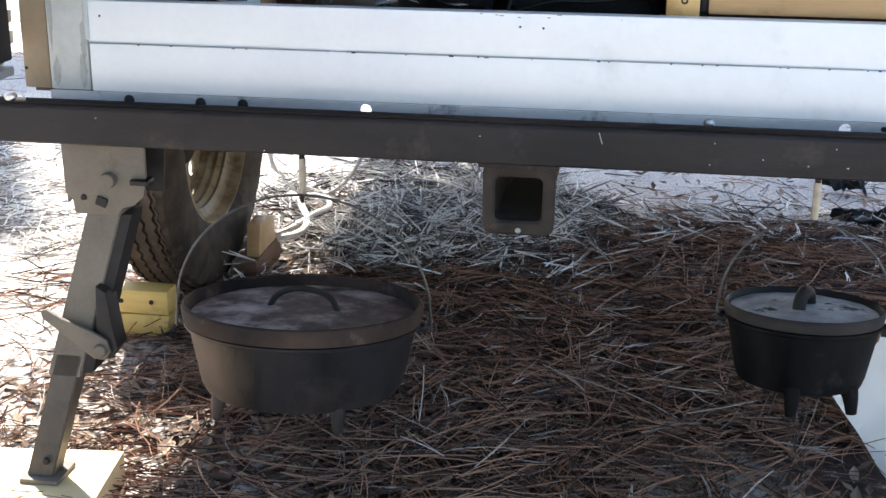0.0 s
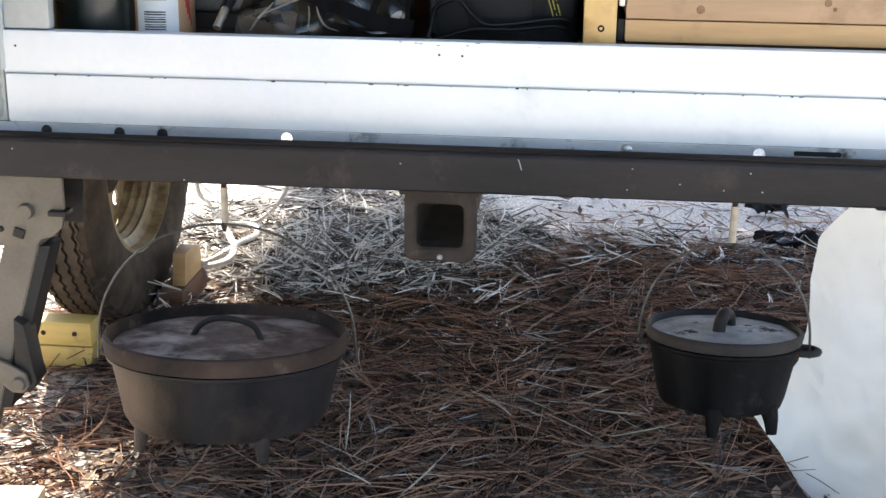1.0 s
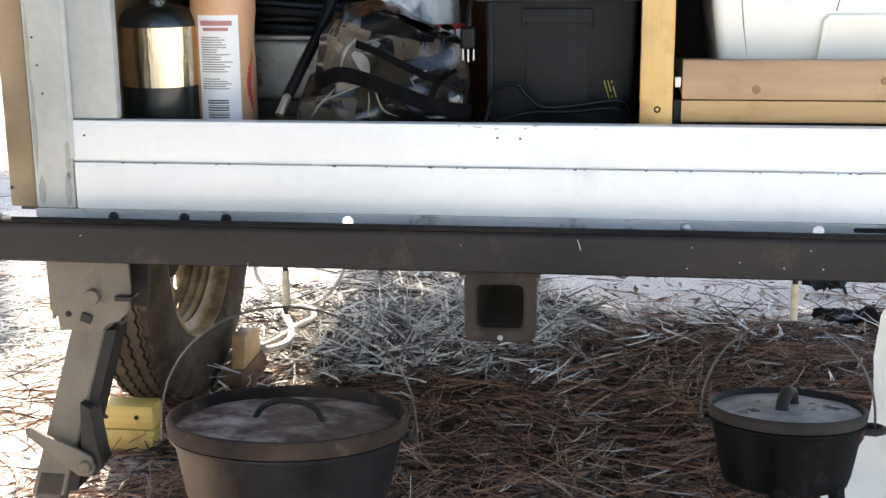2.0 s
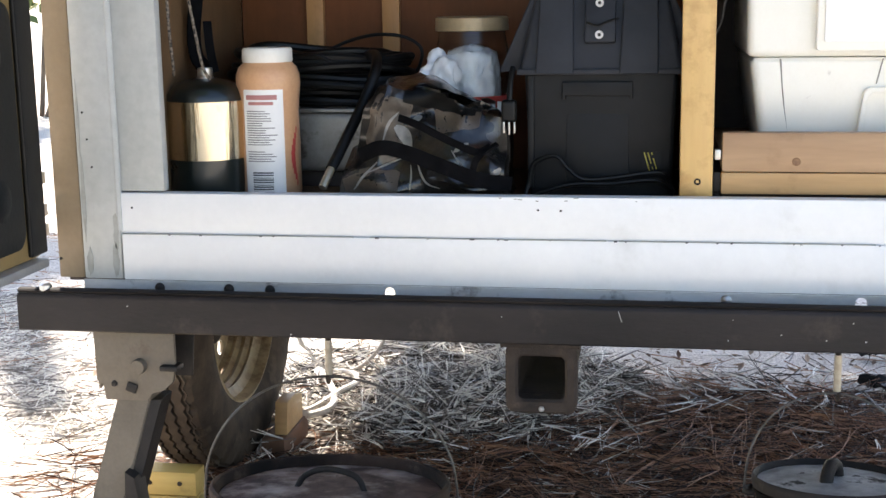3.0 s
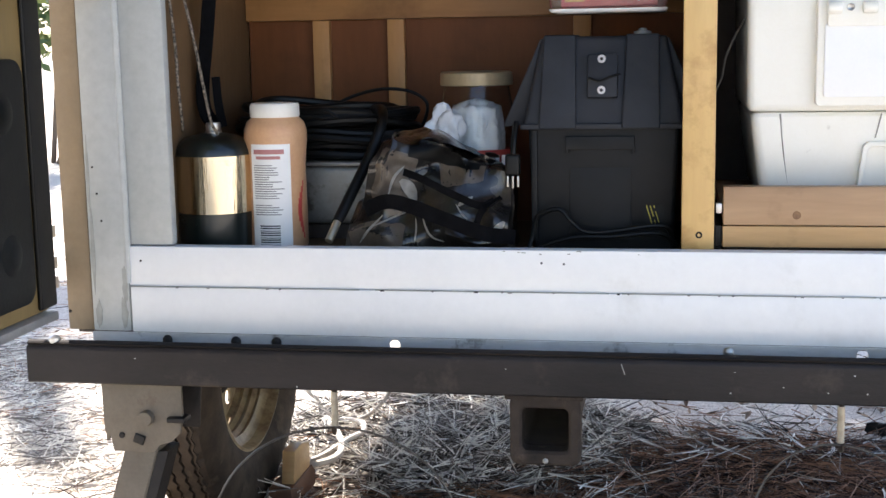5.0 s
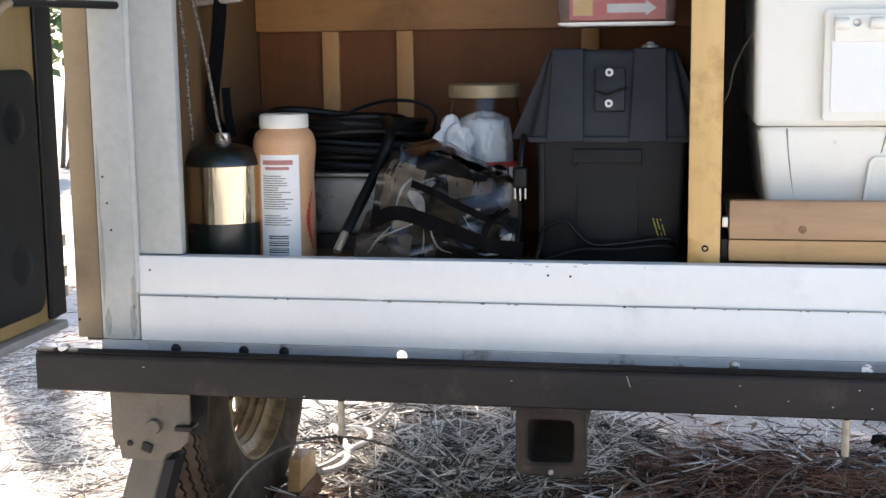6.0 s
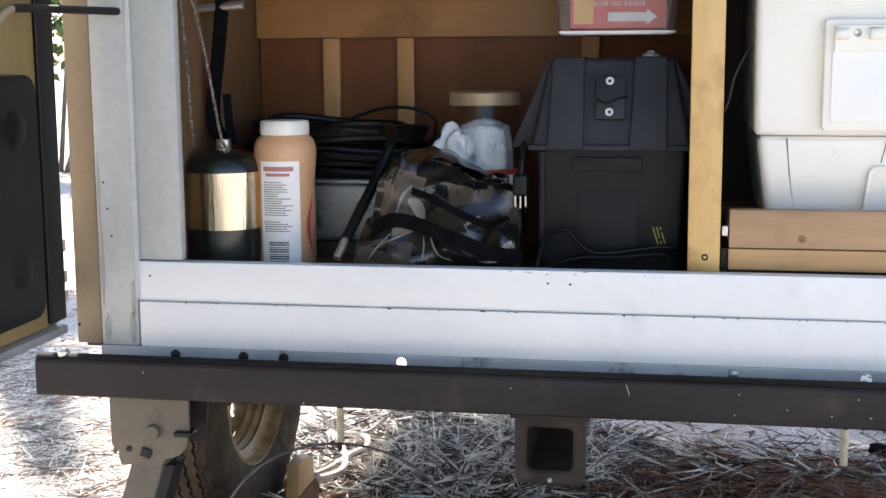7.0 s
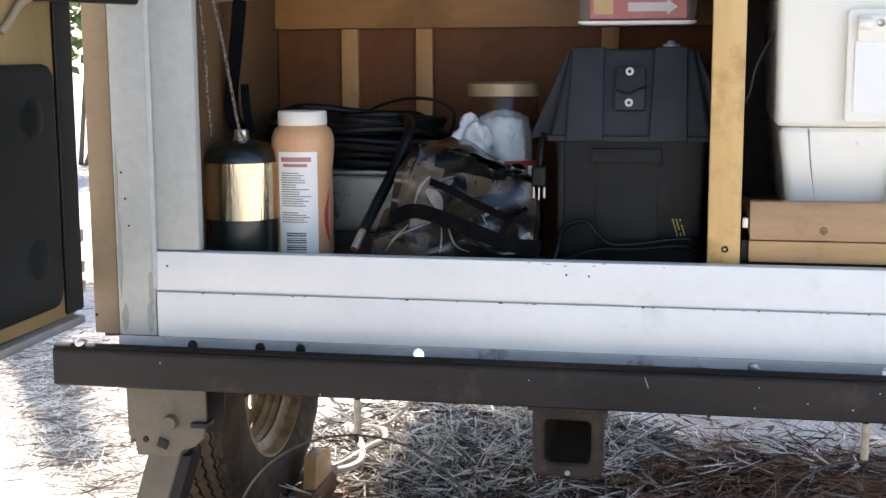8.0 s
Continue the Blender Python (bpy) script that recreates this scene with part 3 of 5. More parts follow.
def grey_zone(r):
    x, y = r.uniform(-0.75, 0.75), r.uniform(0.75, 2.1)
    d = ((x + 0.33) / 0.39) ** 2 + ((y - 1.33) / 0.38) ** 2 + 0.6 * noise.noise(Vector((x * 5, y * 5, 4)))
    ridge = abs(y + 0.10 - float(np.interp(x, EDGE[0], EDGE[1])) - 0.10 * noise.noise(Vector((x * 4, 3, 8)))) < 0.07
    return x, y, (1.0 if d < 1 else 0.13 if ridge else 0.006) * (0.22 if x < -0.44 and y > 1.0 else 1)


def wide_zone(r):
    x, y = r.uniform(-3.2, 2.0), r.uniform(-0.3, 4.2)
    return x, y, 0.0 if x > 0.40 and y < 0.35 else 0.25 + 0.75 * (noise.noise(Vector((x * 1.4, y * 1.4, 2))) > 0.12)


def strip_zone(r):
    k, w = r.random(), r.gauss(0, 0.075)
    return -1.85 + 0.85 * k + 0.83 * w, 2.12 - 1.20 * k + 0.55 * w, 1.0


rng = random.Random(4)
strew("pine_straw", 24000, brown_zone, "needle", "reddish brown pine straw littering the shaded ground", (0.06, 0.20), 0.00095, rng, 0.028, 3)
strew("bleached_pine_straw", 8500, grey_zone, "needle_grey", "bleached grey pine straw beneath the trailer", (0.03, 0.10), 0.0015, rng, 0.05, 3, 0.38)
strew("dark_pine_straw", 3000, grey_zone, "needle_dark", "dark brown pine straw mixed with the bleached straw", (0.04, 0.12), 0.0015, rng, 0.04, 2)
strew("scattered_pine_straw", 2800, wide_zone, "needle", "loose brown pine straw scattered over pale sand", (0.08, 0.2), 0.0011, rng, 0.012)


strew("pale_pine_straw", 2400, brown_zone, "needle_pale", "pale dry strands among the brown pine straw", (0.03, 0.11), 0.0009, rng, 0.04, 2, 0.25)


strew("weathered_pine_straw", 1300, strip_zone, "needle_grey", "greyish dry pine straw strip on the sand", (0.04, 0.11), 0.0013, rng, 0.02)


def litter(count, zone, seed):
    r = random.Random(seed)
    v, f = [], []
    for _ in range(count):
        x, y = r.uniform(*zone[0]), r.uniform(*zone[1])
        s, a, t = r.uniform(0.006, 0.020), r.uniform(0, 6.3), r.uniform(-0.5, 0.5)
        z, n0 = lie(x, y) + 0.008 + r.random() * 0.012, len(v)
        for k in range(8):
            b = 2 * math.pi * k / 8
            rad = s * (1 if k % 4 == 0 else r.uniform(0.4, 0.7))
            u, w = rad * math.cos(b), rad * math.sin(b) * 0.7
            v.append((x + u * math.cos(a) - w * math.sin(a), y + u * math.sin(a) + w * math.cos(a), z + t * u + 6 * w * w / s * 0.1))
        v.append((x, y, z - 0.003))
        f += [(n0 + k, n0 + (k + 1) % 8, n0 + 8) for k in range(8)]
    mesh = bpy.data.meshes.new("dead_leaves")
    mesh.from_pydata(v, [], f)
    mesh.materials.append(M["leaf"])
    return tagged(new("dead_leaves", mesh), "small dry dead leaves on the ground", "leaf litter", kind="stuff")


litter(900, ((-2.6, 1.4), (-0.2, 3.2)), 8)
litter(260, ((0.05, 1.1), (1.05, 2.3)), 19)
litter(420, ((-0.75, 0.7), (-0.05, 0.55)), 15)
litter(420, ((-0.80, -0.15), (-0.05, 0.40)), 27)

# ---- trailer ----
trailer = thing("camp_trailer", (0.03, 0.9, 0.0), "white home-built camp trailer with an open rear cabinet", "trailer")
HOLES = (-0.447, -0.358, -0.306, -0.157, 0.238, 0.387)
web = [(0.012, 0.484), (0.002, 0.484), (0.0, 0.486)] + [(0.009 - 0.009 * math.cos(radians(a)), 0.5240 + 0.009 * math.sin(radians(a))) for a in (0, 12, 24, 36, 46)] + [(0.012, 0.5300)]
part("bumper_web", prism(web, -0.61, 0.68, "X"), "steel_brown", trailer, "brown painted steel bumper face")
# rounded lip as its own strip, so its shade can be coloured in
shoulder = [(0.009 - 0.0092 * math.cos(radians(a)), 0.5240 + 0.0122 * math.sin(radians(a))) for a in (50, 60, 72, 85)] + [(0.0124, 0.5362), (0.0124, 0.5308), (0.0045, 0.5308)]
part("bumper_edge", prism(shoulder, -0.61, 0.68, "X"), "edge_black", trailer, "rounded top edge of the bumper, its shade coloured in black")
part("bumper_plate", prism([(-0.546, 0.4895), (0.68, 0.4895), (0.68, 0.5379), (-0.546, 0.5379)], 0.0525, 0.0555, "Y",
                           holes=[(x, 0.5290, 0.0066) for x in HOLES], bevel=0.0004), "steel_top", trailer, "worn grey steel plate with bolt holes")
part("bumper_foot", box(-0.61, 0.68, 0.0125, 0.0560, 0.484, 0.489, 0.0015), "steel_brown", trailer)
for x in HOLES[:3] + HOLES[4:5]:
    part("bolt_head", lathe([(0.0, 0.0490), (0.0040, 0.0495), (0.0060, 0.0512), (0.0063, 0.0560)], (x, 0, 0.5290), "Y", 16), "zinc" if x > 0 else "dark_steel", trailer)
# zinc dome added to give the sunlit spot at the bumper's end
part("bolt_head", lathe([(0.0, 0.5425), (0.0045, 0.5418), (0.0075, 0.5390), (0.0080, 0.5330)], (-0.577, 0.0110, 0), "Z", 16), "zinc", trailer, "zinc bolt head added in place of a sunlit spot")
for x in (-0.52, 0.55):
    part("frame_rail", box(x - 0.02, x + 0.02, 0.08, 1.76, 0.46, 0.52, 0.003), "dark_steel", trailer)
part("deck", box(-0.578, 0.655, 0.08, 1.76, 0.54, 0.556, 0.002), "deck", trailer)
part("side_wall", box(-0.589, -0.578, 0.08, 1.76, 0.535, 1.70, 0.002), "white", trailer)
part("side_wall", box(0.655, 0.667, 0.08, 1.76, 0.535, 1.70, 0.002), "white", trailer)
part("front_wall", box(-0.578, 0.655, 1.748, 1.76, 0.556, 1.70, 0.002), "white", trailer)
part("roof", box(-0.61, 0.677, 0.05, 1.77, 1.70, 1.72, 0.004), "white", trailer)
# header out of view, hung low so less light enters the cabinet
part("header_board", box(-0.5815, 0.655, 0.06, 0.08, 1.075, 1.70, 0.003), "white", trailer)
# white facing boards
# unseen plank added to block light leaking under the lower board
part("sill_plank", box(-0.578, 0.655, 0.0795, 0.10, 0.5305, 0.539, 0.001), "ply_dark", trailer)
part("lower_board", box(-0.4932, 0.655, 0.054, 0.076, 0.5380, 0.5955, 0.0022), "white", trailer)
part("upper_board", box(-0.4950, 0.655, 0.0575, 0.079, 0.5958, 0.646, 0.0018), "white", trailer)
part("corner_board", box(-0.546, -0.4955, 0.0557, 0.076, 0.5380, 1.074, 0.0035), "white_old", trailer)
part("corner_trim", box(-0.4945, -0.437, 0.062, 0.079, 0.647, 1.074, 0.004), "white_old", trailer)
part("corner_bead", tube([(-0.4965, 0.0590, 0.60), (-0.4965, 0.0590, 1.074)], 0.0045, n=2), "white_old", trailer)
part("corner_post", box(-0.5815, -0.5475, 0.060, 0.079, 0.5380, 1.074, 0.003), "tan_paint", trailer, "tan painted corner post")
part("corner_post", box(0.61, 0.655, 0.060, 0.080, 0.647, 1.074, 0.003), "white", trailer)
for x, z in ((0.0208, 0.6307), (0.0472, 0.6300), (-0.479, 0.628), (-0.531, 0.712), (-0.535, 0.745), (-0.527, 0.678)):
    y = 0.0573 if x > -0.49 else 0.0555
    part("nail_head", lathe([(0.0, -0.0008), (0.0013, -0.0006), (0.0015, 0.001)], (x, y, z), "Y", 10), "dark_steel", trailer)
part("nail_head", lathe([(0.0, -0.0008), (0.0020, -0.0006), (0.0022, 0.001)], (-0.578, 0.0598, 0.562), "Y", 10), "dark_steel", trailer)
rc = random.Random(17)
for x, z, w, h in ((-0.5005, 0.600, 0.0042, 0.026), (-0.5030, 0.562, 0.0055, 0.022), (-0.5405, 0.640, 0.0030, 0.055), (-0.5370, 0.560, 0.0050, 0.018), (-0.5415, 0.735, 0.0022, 0.050)):
    edge = [(x + w * math.cos(a) * rc.uniform(0.6, 1.1), z + h * math.sin(a) * rc.uniform(0.7, 1.1)) for a in (2 * math.pi * k / 18 for k in range(18))]
    part("filler_smear", prism([(max(u, -0.5450), max(v, 0.540)) for u, v in edge], 0.0550, 0.0556, "Y"), "filler", trailer, "grey filler smear")
for x0, x1 in ((-0.4930, -0.20), (-0.18, 0.10), (0.115, 0.40), (0.43, 0.654)):
    part("grime_line", box(x0, x1, 0.0537, 0.0560, 0.5953, 0.5957 + rc.uniform(0.0003, 0.0008), 0.0001), "filler", trailer)
# cabinet inside
part("cabinet_floor", box(-0.578, 0.655, 0.080, 0.462, 0.612, 0.626, 0.001), "ply_tan", trailer)
part("cabinet_side", box(-0.470, -0.456, 0.080, 0.450, 0.627, 1.054, 0.002), "ply_tan", trailer, "tan plywood cabinet side")
part("cabinet_back", box(-0.456, 0.655, 0.452, 0.462, 0.627, 1.69, 0.001), "ply_red", trailer, "reddish brown plywood back panel")
part("back_rail", box(-0.455, 0.20, 0.434, 0.4515, 0.925, 0.985, 0.002), "rail", trailer, "varnished pine rail")
part("back_rail", box(-0.455, 0.20, 0.440, 0.4515, 0.986, 1.04, 0.002), "rail", trailer)
for x in (-0.354, -0.241, 0.031):
    part("back_batten", box(x, x + 0.0255, 0.438, 0.4515, 0.627, 0.9245, 0.002), "batten", trailer)
part("upper_shelf", box(-0.455, 0.655, 0.13, 0.451, 1.055, 1.070, 0.002), "ply_tan", trailer)
# divider darkened in colour, as the compartment behind it is in shade
part("divider", box(0.190, 0.214, 0.122, 0.4515, 0.627, 1.054, 0.002), "ply_dark", trailer, "divider panel coloured dark for the interior shade")
part("divider_post", box(0.1828, 0.2205, 0.0845, 0.121, 0.627, 1.074, 0.0022), "pine_up", trailer, "yellow varnished pine post")
part("screw", lathe([(0.0, 0.0008), (0.0018, 0.0004), (0.0038, -0.0010), (0.0042, 0.001)], (0.203, 0.0842, 0.6617), "Y", 14), "dark_steel", trailer)
# dark sheet over the back wall, holding the shade behind the cooler
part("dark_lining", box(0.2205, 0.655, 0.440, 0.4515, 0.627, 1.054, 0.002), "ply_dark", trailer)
part("scratch", box(0.1180, 0.1190, -0.0006, 0.001, 0.513, 0.526, 0.0002, turn=(0, -18, 0)), "alu", trailer, "bright scratch")
rk = random.Random(6)
for k in range(9):
    x, z, w = rk.uniform(-0.58, 0.62), rk.uniform(0.488, 0.525), rk.uniform(0.0005, 0.0010)
    part("paint_chip", box(x - w, x + w, -0.0005, 0.001, z - w * 0.7, z + w * 0.7, 0.0002), "steel_top", trailer)
part("plate_slot", prism(rounded(0.425, 0.478, 0.5285, 0.5340, 0.0025), 0.0519, 0.0524, "Y"), "dark_steel", trailer, "dark slot in the plate")
for k in range(26):
    x, w = rk.uniform(-0.45, 0.64), rk.uniform(0.0006, 0.0026)
    part("grime_fleck", box(x - w, x + w, 0.0535, 0.0560, 0.5945, 0.5945 + rk.uniform(0.0008, 0.0018), 0.0002), "dark_steel", trailer)
for k in range(7):
    x, z, w = rk.uniform(-0.10, 0.15), rk.uniform(0.641, 0.6455), rk.uniform(0.0008, 0.003)
    part("paint_chip", box(x - w, x + w, 0.0571, 0.0590, z - 0.0008, z + 0.0002, 0.0002), "pan", trailer)
# hitch receiver


def square_tube(outer, inner, y0, y1, r0, r1, bm=None):
    """A square tube along y, open at the front; outer and inner are (x0, x1, z0, z1)."""
    b = bmesh.new()
    loops = []
    for (x0, x1, z0, z1), r, y in ((inner, r1, y1), (inner, r1, y0 + 0.003), (tuple(a + d for a, d in zip(inner, (-0.003, 0.003, -0.003, 0.003))), r1, y0),
                                   (tuple(a + d for a, d in zip(outer, (0.003, -0.003, 0.003, -0.003))), r0, y0), (outer, r0, y0 + 0.003), (outer, r0, y1)):
        loops.append([b.verts.new((u, y, v)) for u, v in rounded(x0, x1, z0, z1, r)])
    n = len(loops[0])
    for p, q in zip(loops, loops[1:]):
        for i in range(n):
            b.faces.new((p[i], p[(i + 1) % n], q[(i + 1) % n], q[i]))
    return join(bm, b)


OUT, IN = (-0.0135, 0.0695, 0.3970, 0.4815), (0.0005, 0.0555, 0.4140, 0.4660)
part("receiver_collar", square_tube(OUT, IN, 0.014, 0.040, 0.011, 0.007), "rust", trailer, "rusty square hitch receiver collar")
part("receiver_tube", square_tube((-0.006, 0.0615, 0.409, 0.4785), IN, 0.0405, 0.30, 0.008, 0.006), "rust", trailer, "rusty square hitch receiver tube")
part("receiver_plate", box(-0.019, 0.073, 0.012, 0.10, 0.4765, 0.4835, 0.0015), "rust", trailer)
part("receiver_stud", lathe([(0.0, -0.002), (0.002, -0.0018), (0.0036, 0.0), (0.0036, 0.004)], (0.0285, 0.0135, 0.4030), "Y", 7), "alu", trailer)
part("cross_beam", box(-0.50, 0.53, 0.36, 0.41, 0.4795, 0.52, 0.003), "dark_steel", trailer)
part("stub_axle", tube([(-0.64, 0.865, 0.32), (-0.49, 0.865, 0.32)], 0.024, n=2, seg=16), "dark_steel", trailer)
for x in (-0.5,):
    part("axle_spring", ribbon([(x, 0.55, 0.455), (x, 0.72, 0.37), (x, 0.905, 0.35), (x, 1.09, 0.37), (x, 1.26, 0.455)], 0.045, 0.016, (1, 0, 0)), "dark_steel", trailer)

# wheel
wheel = thing("trailer_wheel", (-0.66, 0.865, 0.0), "dusty black trailer tyre on a dirty cream steel rim", "wheel")
bm = bmesh.new()
WY, WZ, WX, SEG = 0.865, 0.322, -0.660, 320
PROF = [(0.197, 0.046), (0.215, 0.055), (0.245, 0.059), (0.275, 0.057), (0.300, 0.051), (0.3125, 0.045), (0.316, 0.036)]
TREAD = []
for c in (0.030, 0.010, -0.010, -0.030):
    TREAD += [(0.3185, c + 0.0055), (0.3185, c + 0.0026), (0.3120, c + 0.0016), (0.3120, c - 0.0016), (0.3185, c - 0.0026), (0.3185, c - 0.0055)]
prof = PROF + TREAD + [(r, -h) for r, h in reversed(PROF)]
rings = []
for r, h in prof:
    ring = []
    for i in range(SEG):
        a = 2 * math.pi * i / SEG
        zig = 0.0028 * (abs((i % 4) - 2) - 1) / 1 if r > 0.3118 and r != 0.3125 else 0
        block = 0.0045 if r in (0.316, 0.3125, 0.300) and i % 10 < 3 else 0
        ring.append(bm.verts.new((WX + h * 1.10 + zig, WY + (r - block) * math.cos(a), WZ + (r - block) * math.sin(a))))
    rings.append(ring)
for p, q in zip(rings, rings[1:]):
    for i in range(SEG):
        bm.faces.new((p[i], p[(i + 1) % SEG], q[(i + 1) % SEG], q[i]))
tyre = part("tyre", bm, "tyre", wheel)
rim = part("rim", lathe([(0.192, 0.052), (0.200, 0.050), (0.201, 0.046), (0.194, 0.043), (0.186, 0.030), (0.180, 0.024), (0.172, 0.020), (0.174, 0.014), (0.166, 0.006), (0.168, -0.002), (0.161, -0.010), (0.163, -0.018), (0.157, -0.030),
                         (0.163, -0.034), (0.172, -0.02), (0.184, 0.02), (0.19, 0.042)], (WX, WY, WZ), "X", 64, close=True), "rim", wheel)
disc = [(0.160 * math.cos(2 * math.pi * k / 40), 0.160 * math.sin(2 * math.pi * k / 40)) for k in range(40)]
bm = prism(disc, -0.032, -0.027, "X", holes=[(0.132 * math.cos(a), 0.132 * math.sin(a), 0.015) for a in (radians(208 + 90 * k) for k in range(4))])
bmesh.ops.translate(bm, verts=bm.verts, vec=(WX, WY, WZ))
part("wheel_disc", bm, "rim", wheel)
part("hub", lathe([(0.0, 0.03), (0.05, 0.028), (0.058, 0.0), (0.09, -0.012), (0.10, -0.026)], (WX, WY, WZ), "X", 32), "rust", wheel)

# stabiliser jack
jack = thing("stabiliser_jack", (-0.585, -0.02, 0.04), "dusty taupe steel stabiliser leg lowered onto a timber block", "jack")


def slant(z, off):
    """A point of the leg's centre line at height z, off metres across it."""
    k = (0.44 - z) / 0.40
    return -0.4655 - 0.108 * k + off, 0.030 - 0.055 * k


def leg_piece(z0, z1, w, d, t):
    """An open channel leaning with the leg: a front face and two flanges."""
    b = bmesh.new()
    prof = [(-w / 2, 0), (w / 2, 0), (w / 2, d), (w / 2 - t, d), (w / 2 - t, t), (-w / 2 + t, t), (-w / 2 + t, d), (-w / 2, d)]
    rows = []
    for z in (z0, z1):
        x, y = slant(z, 0)
        rows.append([b.verts.new((x + u, y + v, z)) for u, v in prof])
    for i in range(8):
        b.faces.new((rows[0][i], rows[0][(i + 1) % 8], rows[1][(i + 1) % 8], rows[1][i]))
    b.faces.new(rows[0]), b.faces.new(rows[1])
    bmesh.ops.recalc_face_normals(b, faces=b.faces)
    bmesh.ops.bevel(b, geom=[e for e in b.edges], offset=0.0016, segments=2, affect="EDGES", clamp_overlap=True)
    return b


part("bracket", prism([(-0.524, 0.4835), (-0.420, 0.4835), (-0.420, 0.442), (-0.424, 0.418), (-0.436, 0.407), (-0.452, 0.402), (-0.458, 0.393), (-0.512, 0.393), (-0.515, 0.412), (-0.523, 0.418)],
                      0.020, 0.026, "Y", bevel=0.0012), "jack", jack, "dusty taupe steel bracket plate")
part("bracket_side", prism([(0.026, 0.4835), (0.075, 0.4835), (0.075, 0.44), (0.026, 0.405)], -0.524, -0.519, "X", bevel=0.001), "jack", jack)
part("bracket_rear", prism([(-0.524, 0.4835), (-0.414, 0.4835), (-0.420, 0.41), (-0.515, 0.41)], 0.075, 0.080, "Y", bevel=0.001), "dark_steel", jack)
part("stop_pin", box(-0.437, -0.414, 0.010, 0.034, 0.434, 0.4405, 0.002), "dark_steel", jack)
part("pivot_bolt", lathe([(0.0, -0.010), (0.0085, -0.0095), (0.0095, -0.006), (0.0095, 0.0)], (-0.4655, 0.0200, 0.438), "Y", 20), "jack", jack)
part("lug", lathe([(0.0, -0.003), (0.0035, -0.002), (0.004, 0.0)], (-0.500, 0.0200, 0.414), "Y", 12), "dark_steel", jack)
part("lug", box(-0.484, -0.470, 0.0165, 0.0200, 0.404, 0.416, 0.002, turn=(0, 20, 0)), "dark_steel", jack)
part("outer_leg", leg_piece(0.185, 0.402, 0.043, 0.040, 0.004), "jack", jack)
part("inner_leg", leg_piece(0.052, 0.215, 0.035, 0.032, 0.004), "jack_inner", jack)
# side of the channel away from light; dark steel stands for its shade
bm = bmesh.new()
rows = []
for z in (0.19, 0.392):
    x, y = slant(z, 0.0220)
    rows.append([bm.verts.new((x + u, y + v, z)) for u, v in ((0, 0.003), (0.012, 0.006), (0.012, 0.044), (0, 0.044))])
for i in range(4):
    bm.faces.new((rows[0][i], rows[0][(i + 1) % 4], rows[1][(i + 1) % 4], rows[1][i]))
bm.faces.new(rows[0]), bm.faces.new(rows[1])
part("leg_flange", bm, "dark_steel", jack, "leg flange, its shade put in as dark steel")
x, y = slant(0.215, 0)
x += 0.018
part("lever", prism([(x - 0.047, 0.2740), (x - 0.040, 0.2760), (x - 0.022, 0.2660), (x + 0.018, 0.2500), (x + 0.036, 0.2400), (x + 0.040, 0.2250), (x + 0.032, 0.2140), (x + 0.018, 0.2150),
                     (x - 0.004, 0.2320), (x - 0.029, 0.2520), (x - 0.045, 0.2640)], y - 0.009, y - 0.004, "Y", bevel=0.001), "jack", jack, "taupe steel release lever")
part("lever_pin", lathe([(0.0, -0.006), (0.007, -0.005), (0.0085, -0.002), (0.0085, 0.003)], (x + 0.028, y - 0.009, 0.2275), "Y", 18), "jack", jack)
part("hinge_lug", prism([(x + 0.024, 0.308), (x + 0.036, 0.300), (x + 0.044, 0.2410), (x + 0.047, 0.2280), (x + 0.036, 0.2120), (x + 0.020, 0.2280)], y - 0.002, y + 0.03, "Y", bevel=0.001), "dark_steel", jack)
x, y = slant(0.05, 0)
part("foot", box(x - 0.022, x + 0.030, y - 0.012, y + 0.045, 0.0465, 0.053, 0.002), "jack", jack)
part("foot_pin", lathe([(0.0, -0.004), (0.004, -0.003), (0.005, 0.0)], (x + 0.012, y, 0.075), "Y", 12), "dark_steel", jack)
single("timber_block", box(-0.690, -0.488, -0.075, 0.062, 0.004, 0.0465, 0.003, turn=(0, 0, 6)), "pine", "yellow pine timber block under the jack foot", "wood block")
# blocks at the wheel
ramp = thing("wheel_block", (-0.666, 0.645, 0.0), "two stacked yellow pine boards behind the tyre", "wood block")
part("board", box(-0.715, -0.613, 0.566, 0.612, 0.042, 0.084, 0.003), "pine_block", ramp)
part("board", prism([(-0.720, 0.041), (-0.610, 0.041), (-0.616, 0.012), (-0.644, 0.000), (-0.720, 0.000)], 0.564, 0.612, "Y", bevel=0.003), "pine_block", ramp)
for x in (-0.696, -0.642):
    part("nail", lathe([(0.0, -0.0012), (0.004, -0.001), (0.0045, 0.001)], (x, 0.5655, 0.064), "Y", 10), "rust", ramp)
chock = thing("wheel_chock", (-0.55, 0.93, 0.0), "split pine block on a reddish board beside the tyre", "wheel chock")
part("wedge", prism([(0.875, 0.048), (0.990, 0.048), (0.990, 0.098), (0.940, 0.112), (0.888, 0.110)], -0.567, -0.542, "X", bevel=0.0015), "cedar_gold", chock)
part("board", box(-0.586, -0.540, 0.850, 1.02, 0.0, 0.047, 0.003), "cedar_dark", chock, "reddish brown board")

# ---- dutch ovens and hooks ----


